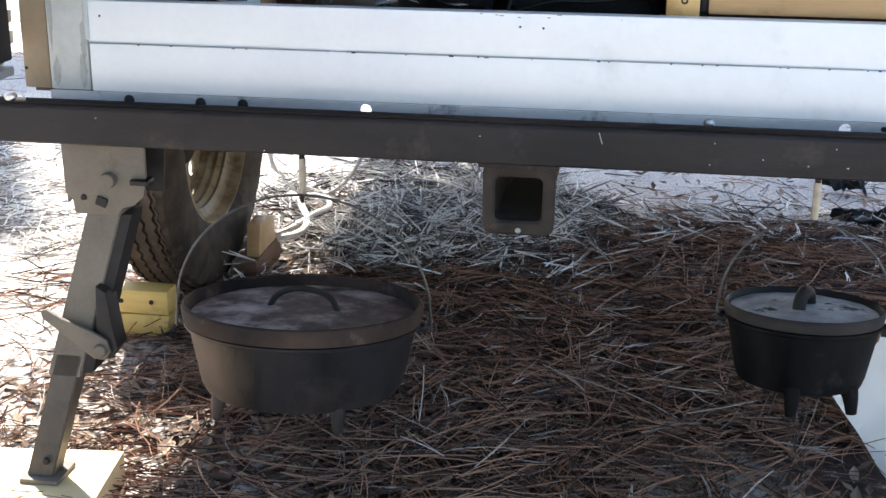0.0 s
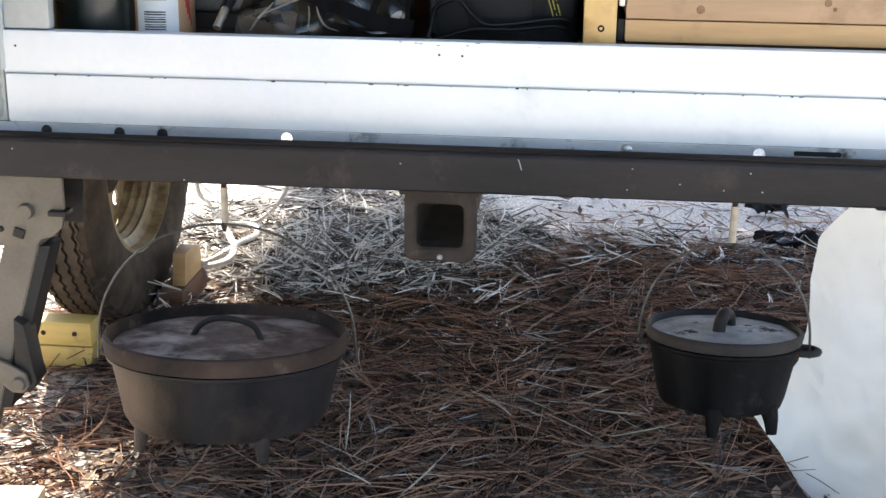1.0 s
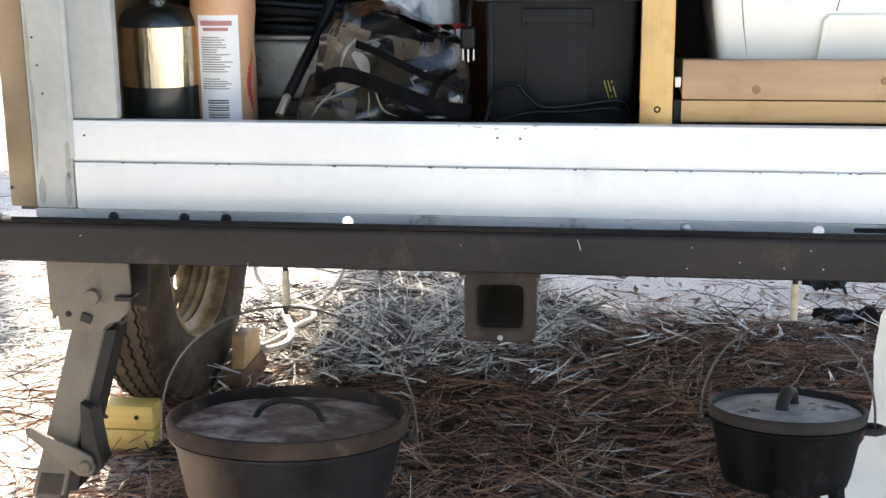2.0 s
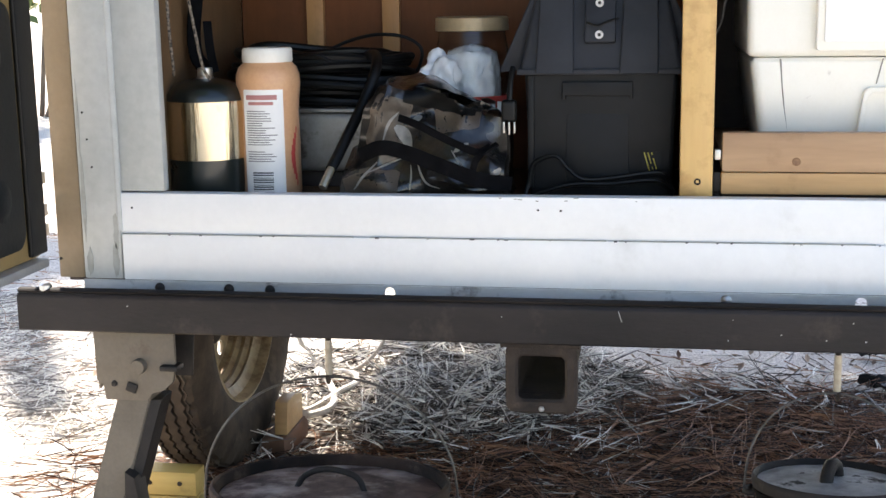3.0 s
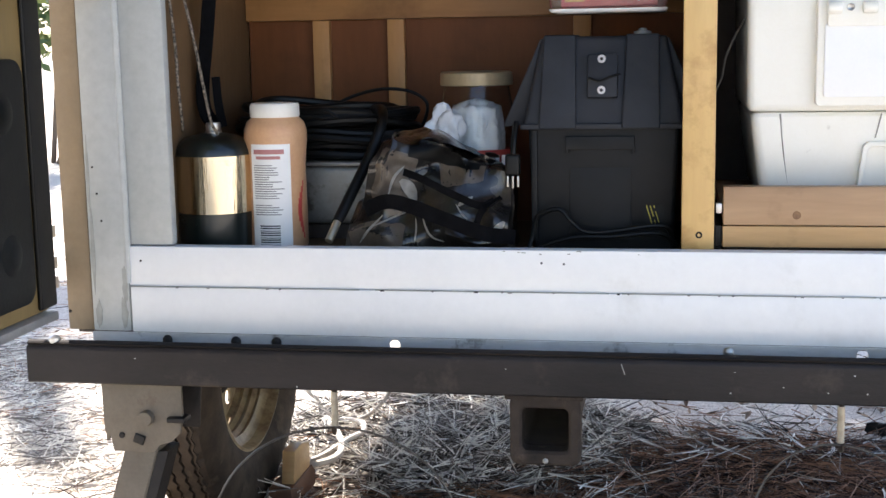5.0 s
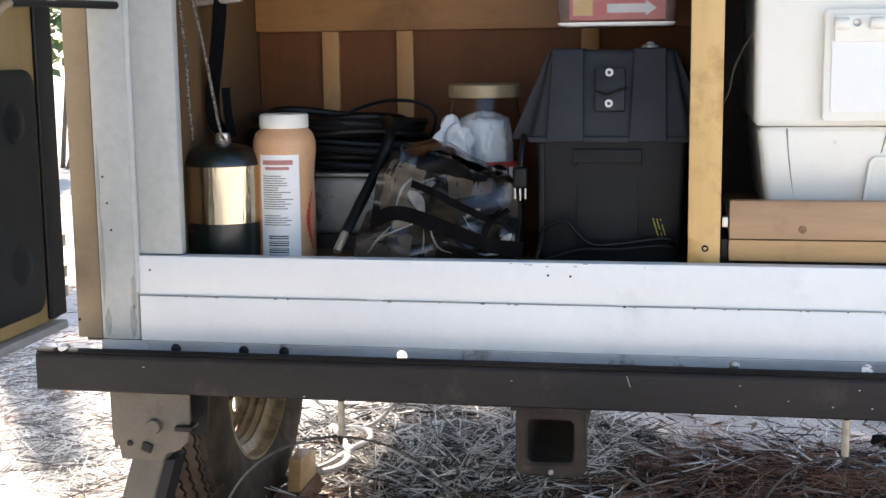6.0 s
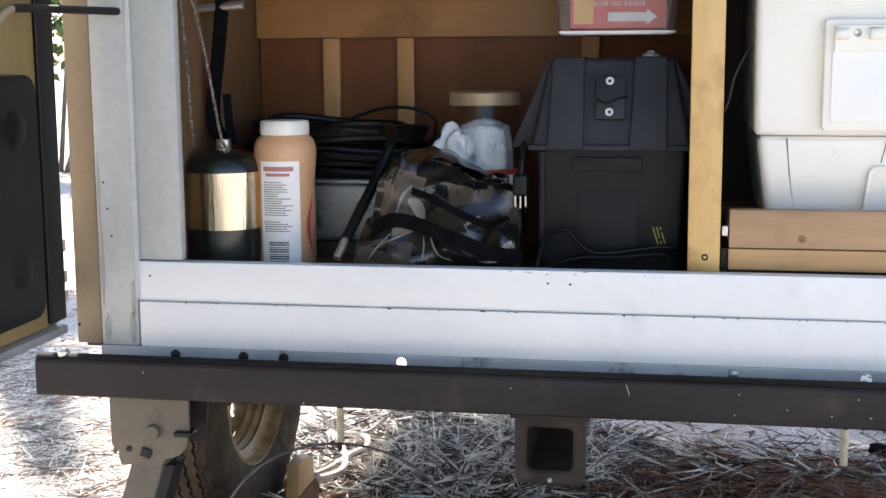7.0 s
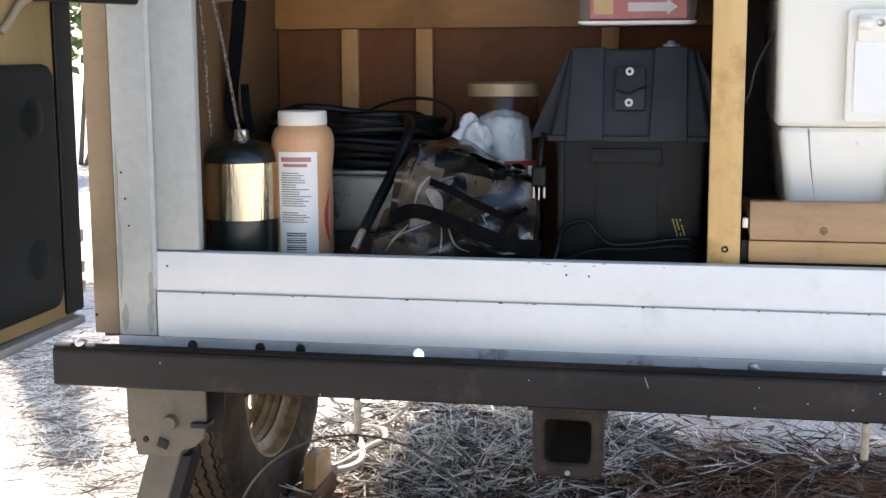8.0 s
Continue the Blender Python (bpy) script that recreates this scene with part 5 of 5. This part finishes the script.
bmesh.ops.create_icosphere(bm, subdivisions=5, radius=1)
for v in bm.verts:
    n = v.co.copy()
    k = max(abs(n.x), abs(n.y), abs(n.z)) ** 0.55
    v.co = Vector((-0.092 + n.x * 0.040 / k, 0.318 + n.y * 0.040 / k, 0.752 + n.z * 0.062 / k)) - n * 0.009 * abs(noise.noise(n * 3.4)) - n * 0.005 * abs(noise.noise(n * 8))
for fc in bm.faces:
    fc.smooth = True
part("contents", bm, "film", jar, "milky crumpled plastic bags")
bm = bmesh.new()
bmesh.ops.create_icosphere(bm, subdivisions=5, radius=1)
for v in bm.verts:
    n = v.co.copy()
    v.co = Vector((-0.129 + n.x * 0.022, 0.258 + n.y * 0.016, 0.775 + n.z * 0.030)) + n * 0.016 * noise.noise(n * 1.5 + Vector((4, 0, 0))) - n * 0.004 * abs(noise.noise(n * 4))
single("plastic_bag", bm, "film", "milky crumpled plastic bag against the jar", "plastic bag")

# battery box
bat = thing("battery_box", (0.087, 0.28, FL), "black plastic battery box with a ribbed lid", "battery box")


def taper(x0, x1, y0, y1, z0, u0, u1, v0, v1, z1, bevel=0.005, bm=None):
    """A block whose top differs from its base."""
    b = bmesh.new()
    lo = [b.verts.new((x, y, z0)) for x, y in ((x0, y0), (x1, y0), (x1, y1), (x0, y1))]
    hi = [b.verts.new((x, y, z1)) for x, y in ((u0, v0), (u1, v0), (u1, v1), (u0, v1))]
    for i in range(4):
        b.faces.new((lo[i], lo[(i + 1) % 4], hi[(i + 1) % 4], hi[i]))
    b.faces.new(lo), b.faces.new(hi)
    bmesh.ops.recalc_face_normals(b, faces=b.faces)
    bmesh.ops.bevel(b, geom=b.edges[:], offset=bevel, segments=3, profile=0.6, affect="EDGES", clamp_overlap=True)
    return join(bm, b)


part("case", taper(0.000, 0.174, 0.174, 0.405, FL, -0.006, 0.180, 0.168, 0.412, 0.786, 0.006), "black", bat)
lid = part("lid", taper(-0.012, 0.186, 0.160, 0.420, 0.784, 0.010, 0.164, 0.185, 0.395, 0.894, 0.006), "black_lid", bat, "blue-black ribbed lid")
for s, a, b_ in ((1, -0.012, 0.0), (-1, 0.186, 0.174)):
    part("lid_wing", prism([(a, 0.786), (a - s * 0.027, 0.782), (a - s * 0.026, 0.788), (a + s * 0.020, 0.892), (a + s * 0.024, 0.888)], 0.190, 0.400, "Y", bevel=0.002), "black_lid", lid)
for u0, u1 in ((0.0105, 0.054), (0.112, 0.156)):
    part("lid_rib", taper(u0 - 0.002, u1 + 0.001, 0.1525, 0.24, 0.782, u0 + 0.003, u1 - 0.001, 0.178, 0.25, 0.896, 0.0025), "black_lid", lid)
part("lid_lip", box(-0.014, 0.188, 0.155, 0.42, 0.781, 0.788, 0.002), "black_lid", lid)
plate = part("latch_plate", box(0.068, 0.105, 0.163, 0.175, 0.818, 0.872, 0.003, turn=(-13, 0, 0)), "black_lid", lid)
for z, y in ((0.8665, 0.1660), (0.8288, 0.1580)):
    part("screw_washer", lathe([(0.0, -0.001), (0.0024, -0.001), (0.0026, -0.0024), (0.0046, -0.002), (0.0052, 0.0015)], (0.0854, y, z), "Y", 18), "card_white", plate, "white plastic screw washer")
for z, y in ((0.8665, 0.1660), (0.8288, 0.1580)):
    part("screw", lathe([(0.0, -0.0027), (0.0018, -0.0026), (0.0021, -0.001)], (0.0854, y, z), "Y", 12), "dark_steel", plate)
part("latch_cable", tube([(0.070, 0.160, 0.844), (0.083, 0.155, 0.840), (0.096, 0.157, 0.845), (0.108, 0.163, 0.848)], 0.0014), "rubber", plate)
part("handle_ledge", prism([(0.041, 0.772), (0.126, 0.772), (0.126, 0.751), (0.122, 0.751), (0.122, 0.7555), (0.045, 0.7555), (0.045, 0.751), (0.041, 0.751)], 0.1615, 0.176, "Y", bevel=0.0012), "black", bat)
part("handle_panel", prism(rounded(0.045, 0.122, 0.640, 0.750, 0.004), 0.1700, 0.178, "Y", bevel=0.001), "black", bat)
part("case_rib", box(-0.002, 0.006, 0.1655, 0.178, 0.64, 0.78, 0.002), "black", bat)
part("terminal_knob", lathe([(0.0, 0.9035), (0.0045, 0.903), (0.0055, 0.900), (0.0105, 0.899), (0.011, 0.894), (0.0, 0.894)], (0.134, 0.205, 0), seg=16), "alu", bat)
note = part("warning_print", box(0.138, 0.162, 0.1700, 0.1706, 0.660, 0.686, 0.0), "black", bat)
for k in range(3):
    x = 0.1405 + k * 0.0045
    for j in range(7):
        if rl.random() < 0.9:
            part("print_bar", box(x + 0.0011 * j, x + 0.0011 * j + 0.0013, 0.1688, 0.1694, 0.6855 - 0.0036 * j - 0.0029, 0.6855 - 0.0036 * j, 0.0, turn=(0, -17, 0)), "yellow", note)
cord = thing("power_cord", (0.06, 0.15, FL), "black power cord with a three-prong plug", "power cord")
part("lead", tube([(-0.020, 0.165, 0.790), (-0.0215, 0.150, 0.770), (-0.0223, 0.145, 0.750)], 0.0035), "rubber", cord)
part("plug_body", box(-0.0315, -0.0135, 0.136, 0.154, 0.7255, 0.752, 0.004, seg=3), "rubber", cord)
for x in (-0.0290, -0.0225, -0.0160):
    part("prong", box(x - 0.0011, x + 0.0011, 0.143, 0.147, 0.7115 - (0.002 if x == -0.0225 else 0), 0.725, 0.0004), "zinc", cord)
part("lead", tube([(-0.004, 0.145, 0.632), (0.001, 0.150, 0.65), (0.008, 0.150, 0.674), (0.034, 0.148, 0.683), (0.050, 0.145, 0.668), (0.068, 0.142, 0.656), (0.10, 0.142, 0.657), (0.158, 0.145, 0.664), (0.172, 0.15, 0.650), (0.175, 0.152, 0.632)], 0.0028), "rubber", cord)
part("lead", tube([(0.000, 0.140, 0.630), (0.02, 0.138, 0.640), (0.055, 0.136, 0.650), (0.10, 0.136, 0.651), (0.155, 0.14, 0.655), (0.178, 0.15, 0.640)], 0.0028), "rubber", cord)

# inverted tub with a matchbox, screwed up under the shelf
tub = thing("clear_tub", (0.090, 0.25, 0.926), "clear plastic tub fixed upside down under the shelf", "plastic tub")
part("shell", taper(0.019, 0.163, 0.198, 0.30, 0.926, 0.010, 0.172, 0.19, 0.308, 1.048, 0.010), "milky", tub).visible_shadow = False
bm = square_tube((0.0175, 0.1645, 0.1965, 0.3015), (0.025, 0.157, 0.204, 0.294), 0.0, 0.0045, 0.011, 0.008)
bmesh.ops.transform(bm, matrix=Matrix(((1, 0, 0, 0), (0, 0, 1, 0), (0, 1, 0, 0.9235), (0, 0, 0, 1))), verts=bm.verts)
bmesh.ops.reverse_faces(bm, faces=bm.faces[:])
part("base_ring", bm, "film", tub, "thick milky rim of the base")
part("tub_lid", box(0.004, 0.178, 0.184, 0.314, 1.0445, 1.0545, 0.003), "card_white", tub)
mbox = thing("matchbox", (0.092, 0.25, 0.932), "red matchbox upside down inside the tub", "matchbox")
part("carton", box(0.033, 0.152, 0.2095, 0.285, 0.932, 1.02, 0.0012), "card_red", mbox)
part("print_panel", box(0.0375, 0.062, 0.2087, 0.2093, 0.937, 0.972, 0.0), "card_tan", mbox)
part("arrow_print", prism([(0.080, 0.940), (0.128, 0.940), (0.128, 0.936), (0.141, 0.9455), (0.128, 0.955), (0.128, 0.951), (0.080, 0.951)], 0.2087, 0.2093, "Y"), "card_white", mbox)
text = bpy.data.curves.new("lettering", "FONT")
text.body, text.size, text.align_x, text.align_y, text.extrude = "STRIKE ON BOX", 0.0088, "CENTER", "CENTER", 0.0001
holder = bpy.data.objects.new("lettering", text)
scene.collection.objects.link(holder)
tm = bpy.data.meshes.new_from_object(holder.evaluated_get(bpy.context.evaluated_depsgraph_get()))
bpy.data.objects.remove(holder)
tm.transform(pose(0.094 - 0.092, 0.2089 - 0.25, 0.9625 - 0.932, 90, 180, 0))
tm.materials.append(M["card_white"])
lt = new("lettering", tm)
lt.parent = mbox

# cords and strap on the cabinet side
for name, pts in (("a", [(-0.446, 0.10, 1.00), (-0.437, 0.10, 0.899), (-0.435, 0.10, 0.84), (-0.436, 0.11, 0.795), (-0.444, 0.13, 0.785)]),
                  ("b", [(-0.437, 0.10, 1.00), (-0.424, 0.10, 0.955), (-0.412, 0.10, 0.899), (-0.404, 0.105, 0.84), (-0.400, 0.115, 0.797), (-0.397, 0.13, 0.780)])):
    single("braided_cord", tube(pts, 0.0020, seg=8), "cord", "black and tan braided cord hanging on the cabinet side", "cord", "hanging cords")
strap = thing("hanging_strap", (-0.43, 0.15, 0.78), "black webbing strap hanging on the cabinet side", "strap")
part("webbing", ribbon([(-0.424, 0.20, 1.02), (-0.425, 0.20, 0.963), (-0.432, 0.20, 0.90), (-0.440, 0.20, 0.84), (-0.438, 0.20, 0.805), (-0.424, 0.20, 0.785)], 0.017, 0.010, (1, 0.5, 0)), "strap", strap)
part("keeper", ribbon([(-0.420, 0.195, 0.850), (-0.417, 0.193, 0.815), (-0.412, 0.193, 0.785)], 0.011, 0.006, (1, 0.4, 0)), "strap", strap)
part("peg", tube([(-0.457, 0.20, 0.962), (-0.395, 0.20, 0.966)], 0.006, n=2), "zinc", strap)

# tray and cooler
tray = thing("cooler_tray", (0.44, 0.26, 0.65), "sliding wooden tray of reddish pine boards under the cooler", "tray")
part("front_board", box(0.2305, 0.640, 0.0850, 0.104, 0.6735, 0.7185, 0.0022), "cedar", tray)
part("front_board", box(0.2300, 0.640, 0.0850, 0.104, 0.6475, 0.6725, 0.0022), "cedar_gold", tray)
part("tray_base", box(0.2305, 0.640, 0.105, 0.43, 0.675, 0.690, 0.002), "cedar", tray)
for x, z, w in ((0.3135, 0.6855, 0.0052), (0.4535, 0.696, 0.0045), (0.4615, 0.689, 0.0028)):
    part("knot", lathe([(0.0, -0.0006), (w * 0.8, -0.0005), (w, 0.0006)], (x, 0.0848, z), "Y", 20), "knot", tray)
part("slide_rail", box(0.2215, 0.2295, 0.092, 0.43, 0.648, 0.672, 0.001), "dark_steel", tray)
part("slide_rail", box(0.2215, 0.2295, 0.100, 0.43, 0.630, 0.646, 0.001), "dark_steel", tray)
part("slide_catch", box(0.2222, 0.2290, 0.0865, 0.098, 0.687, 0.699, 0.0015), "zinc", tray)
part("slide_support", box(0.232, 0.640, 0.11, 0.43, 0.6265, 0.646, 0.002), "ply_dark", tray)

cool = thing("cooler", (0.45, 0.29, 0.69), "ivory plastic cooler with a front latch, standing on the tray", "cooler")
part("tub_body", taper(0.277, 0.643, 0.150, 0.425, 0.691, 0.262, 0.652, 0.141, 0.432, 0.801, 0.012), "cooler", cool)
part("upper_body", taper(0.2585, 0.653, 0.138, 0.434, 0.8015, 0.256, 0.653, 0.136, 0.436, 1.00, 0.010), "cooler", cool)
part("lid", box(0.252, 0.654, 0.130, 0.437, 1.001, 1.048, 0.012, seg=3), "cooler", cool)
part("latch_panel", prism(rounded(0.335, 0.52, 0.808, 0.938, 0.006), 0.124, 0.140, "Y", bevel=0.003), "cooler", cool)
part("latch_face", prism(rounded(0.3435, 0.512, 0.819, 0.904, 0.004), 0.1215, 0.1243, "Y", bevel=0.001), "cooler_white", cool, "white latch face")
part("hinge_strap", prism(rounded(0.3455, 0.51, 0.900, 0.931, 0.003), 0.117, 0.1245, "Y", bevel=0.002), "cooler", cool)
for x in (0.353, 0.392, 0.45):
    part("hinge_knuckle", lathe([(0.0, -0.008), (0.006, -0.008), (0.0072, -0.006), (0.0072, 0.006), (0.006, 0.008), (0.0, 0.008)], (x, 0.1155, 0.921), "X", 18), "cooler", cool)
part("screw", lathe([(0.0, 0.0006), (0.0015, 0.0002), (0.0042, -0.0012), (0.0048, 0.001)], (0.3705, 0.1165, 0.9215), "Y", 16), "zinc", cool)
part("mould_line", tube([(0.297, 0.1415, 0.799), (0.301, 0.1450, 0.76), (0.309, 0.1500, 0.705)], 0.0011, n=3, seg=6), "pan", cool, "grimy mould line")
part("mould_line", tube([(0.4120, 0.1400, 0.799), (0.4090, 0.1420, 0.784), (0.4060, 0.1432, 0.770)], 0.0008, n=3, seg=6), "pan", cool, "grimy mould line")
part("grip_recess", prism([(0.386, 0.714), (0.392, 0.760), (0.398, 0.766), (0.54, 0.766), (0.54, 0.7600), (0.402, 0.7600), (0.397, 0.755), (0.391, 0.714)], 0.136, 0.150, "Y", bevel=0.0015), "cooler", cool)
single("dark_cable", tube([(0.275, 0.30, 0.98), (0.261, 0.2, 0.922), (0.248, 0.2, 0.895), (0.236, 0.2, 0.868), (0.231, 0.2, 0.842), (0.224, 0.2, 0.826)], 0.0016), "wire", "thin dark cable beside the cooler", "cable")

# ---- unseen trees, added to block sun and sky ----


def tree(x, y, cx, cy, cz, rx, ry, rz, count, seed, label, girth=(0.20, 0.06), bends=()):
    """A tapered trunk with limbs and a crown of many small leaves round (cx, cy, cz)."""
    ob = thing("tree", (x, y, 0.0), label, "tree", "trees round the clearing")
    r = random.Random(seed)
    top = Vector((cx, cy, cz))
    bends = list(bends) or [(x + 0.1, y, cz * 0.35), ((x * 0.6 + cx * 0.4), (y * 0.6 + cy * 0.4), cz * 0.7)]
    part("trunk", tube([(x, y, -0.1)] + bends + [(cx, cy, cz)], girth, seg=12), "bark", ob)
    for k in range(9):
        a = 2 * math.pi * k / 9 + r.uniform(-0.3, 0.3)
        tip = top + Vector((rx * 0.8 * math.cos(a), ry * 0.8 * math.sin(a), r.uniform(-0.5, 0.6) * rz))
        part("limb", tube([top + Vector((0, 0, -0.8)), top.lerp(tip, 0.5) + Vector((0, 0, 0.25)), tip], (0.05, 0.012), seg=7), "bark", ob)
    v, f = [], []
    clumps = [top + Vector((rx * q * math.cos(a), ry * q * math.sin(a), rz * r.uniform(-0.8, 0.8))) for q, a in ((math.sqrt(r.random()), r.uniform(0, 6.3)) for _ in range(count // 30))]
    for c in clumps:
        for _ in range(30):
            p = c + Vector((r.gauss(0, 0.22), r.gauss(0, 0.22), r.gauss(0, 0.16))) - Vector((x, y, 0))
            d1 = Vector((r.gauss(0, 1), r.gauss(0, 1), r.gauss(0, 0.5))).normalized() * r.uniform(0.06, 0.11)
            d2 = d1.orthogonal().normalized() * d1.length * 0.5
            n0 = len(v)
            v += [p - d1, p + d2 * 0.9 - d1 * 0.2, p + d1, p - d2]
            f.append((n0, n0 + 1, n0 + 2, n0 + 3))
    mesh = bpy.data.meshes.new("crown")
    mesh.from_pydata(v, [], f)
    mesh.materials.append(M["foliage"])
    crown = new("crown", mesh)
    crown.parent = ob
    return ob


tree(-1.6, -6.0, -1.3, -3.0, 5.2, 2.3, 2.3, 1.0, 9000, 21, "unseen broad green tree added to shade the clearing")
tree(-4.4, -2.6, -2.5, -1.9, 3.0, 1.5, 1.5, 1.1, 9000, 23, "unseen low green tree added to block sky light from the left")
tree(-2.95, 3.40, -4.40, 7.90, 8.0, 0.45, 0.45, 0.5, 420, 22, "unseen leaning tree added to cast a band of shade on the sand", (0.085, 0.05), [(-2.76, 3.74, 2.0), (-2.62, 3.93, 3.0), (-2.66, 4.40, 5.0), (-3.36, 5.83, 6.4)])

tree(2.4, 7.0, -1.10, 5.15, 5.0, 0.72, 0.75, 0.5, 2600, 29, "unseen green tree added so its crown shades the sand behind the trailer", (0.12, 0.04))

# ---- shrub beyond the trailer ----
shrub = thing("shrub", (-4.6, 8.0, 0.0), "sunlit green shrub at the edge of the clearing", "shrub")
rs = random.Random(12)
for k in range(7):
    a = rs.uniform(0, 6.3)
    tip = Vector((-4.6 + 1.2 * math.cos(a), 8.0 + 1.0 * math.sin(a), rs.uniform(1.0, 2.2)))
    part("stem", tube([(-4.6 + 0.06 * math.cos(a), 8.0 + 0.06 * math.sin(a), -0.02), (-4.6 + 0.4 * math.cos(a), 8.0 + 0.4 * math.sin(a), tip.z * 0.5), tip], (0.022, 0.006), seg=6, n=5), "bark", shrub)
v, f = [], []
for k in range(2600):
    a, e, rr = rs.uniform(0, 6.3), rs.uniform(-0.3, 1.5), rs.uniform(0.4, 1.0) * (1 + 0.3 * math.sin(3 * k))
    c = Vector((1.35 * rr * math.cos(a) * math.cos(e), 1.1 * rr * math.sin(a) * math.cos(e), 1.0 + 1.25 * rr * math.sin(e)))
    d1 = Vector((rs.gauss(0, 1), rs.gauss(0, 1), rs.gauss(0, 0.6))).normalized() * 0.06
    d2 = d1.orthogonal().normalized() * 0.028
    n0 = len(v)
    v += [c - d1, c + d2, c + d1, c - d2]
    f.append((n0, n0 + 1, n0 + 2, n0 + 3))
mesh = bpy.data.meshes.new("leaves")
mesh.from_pydata(v, [], f)
mesh.materials.append(M["foliage"])
lv = new("leaves", mesh)
lv.parent = shrub
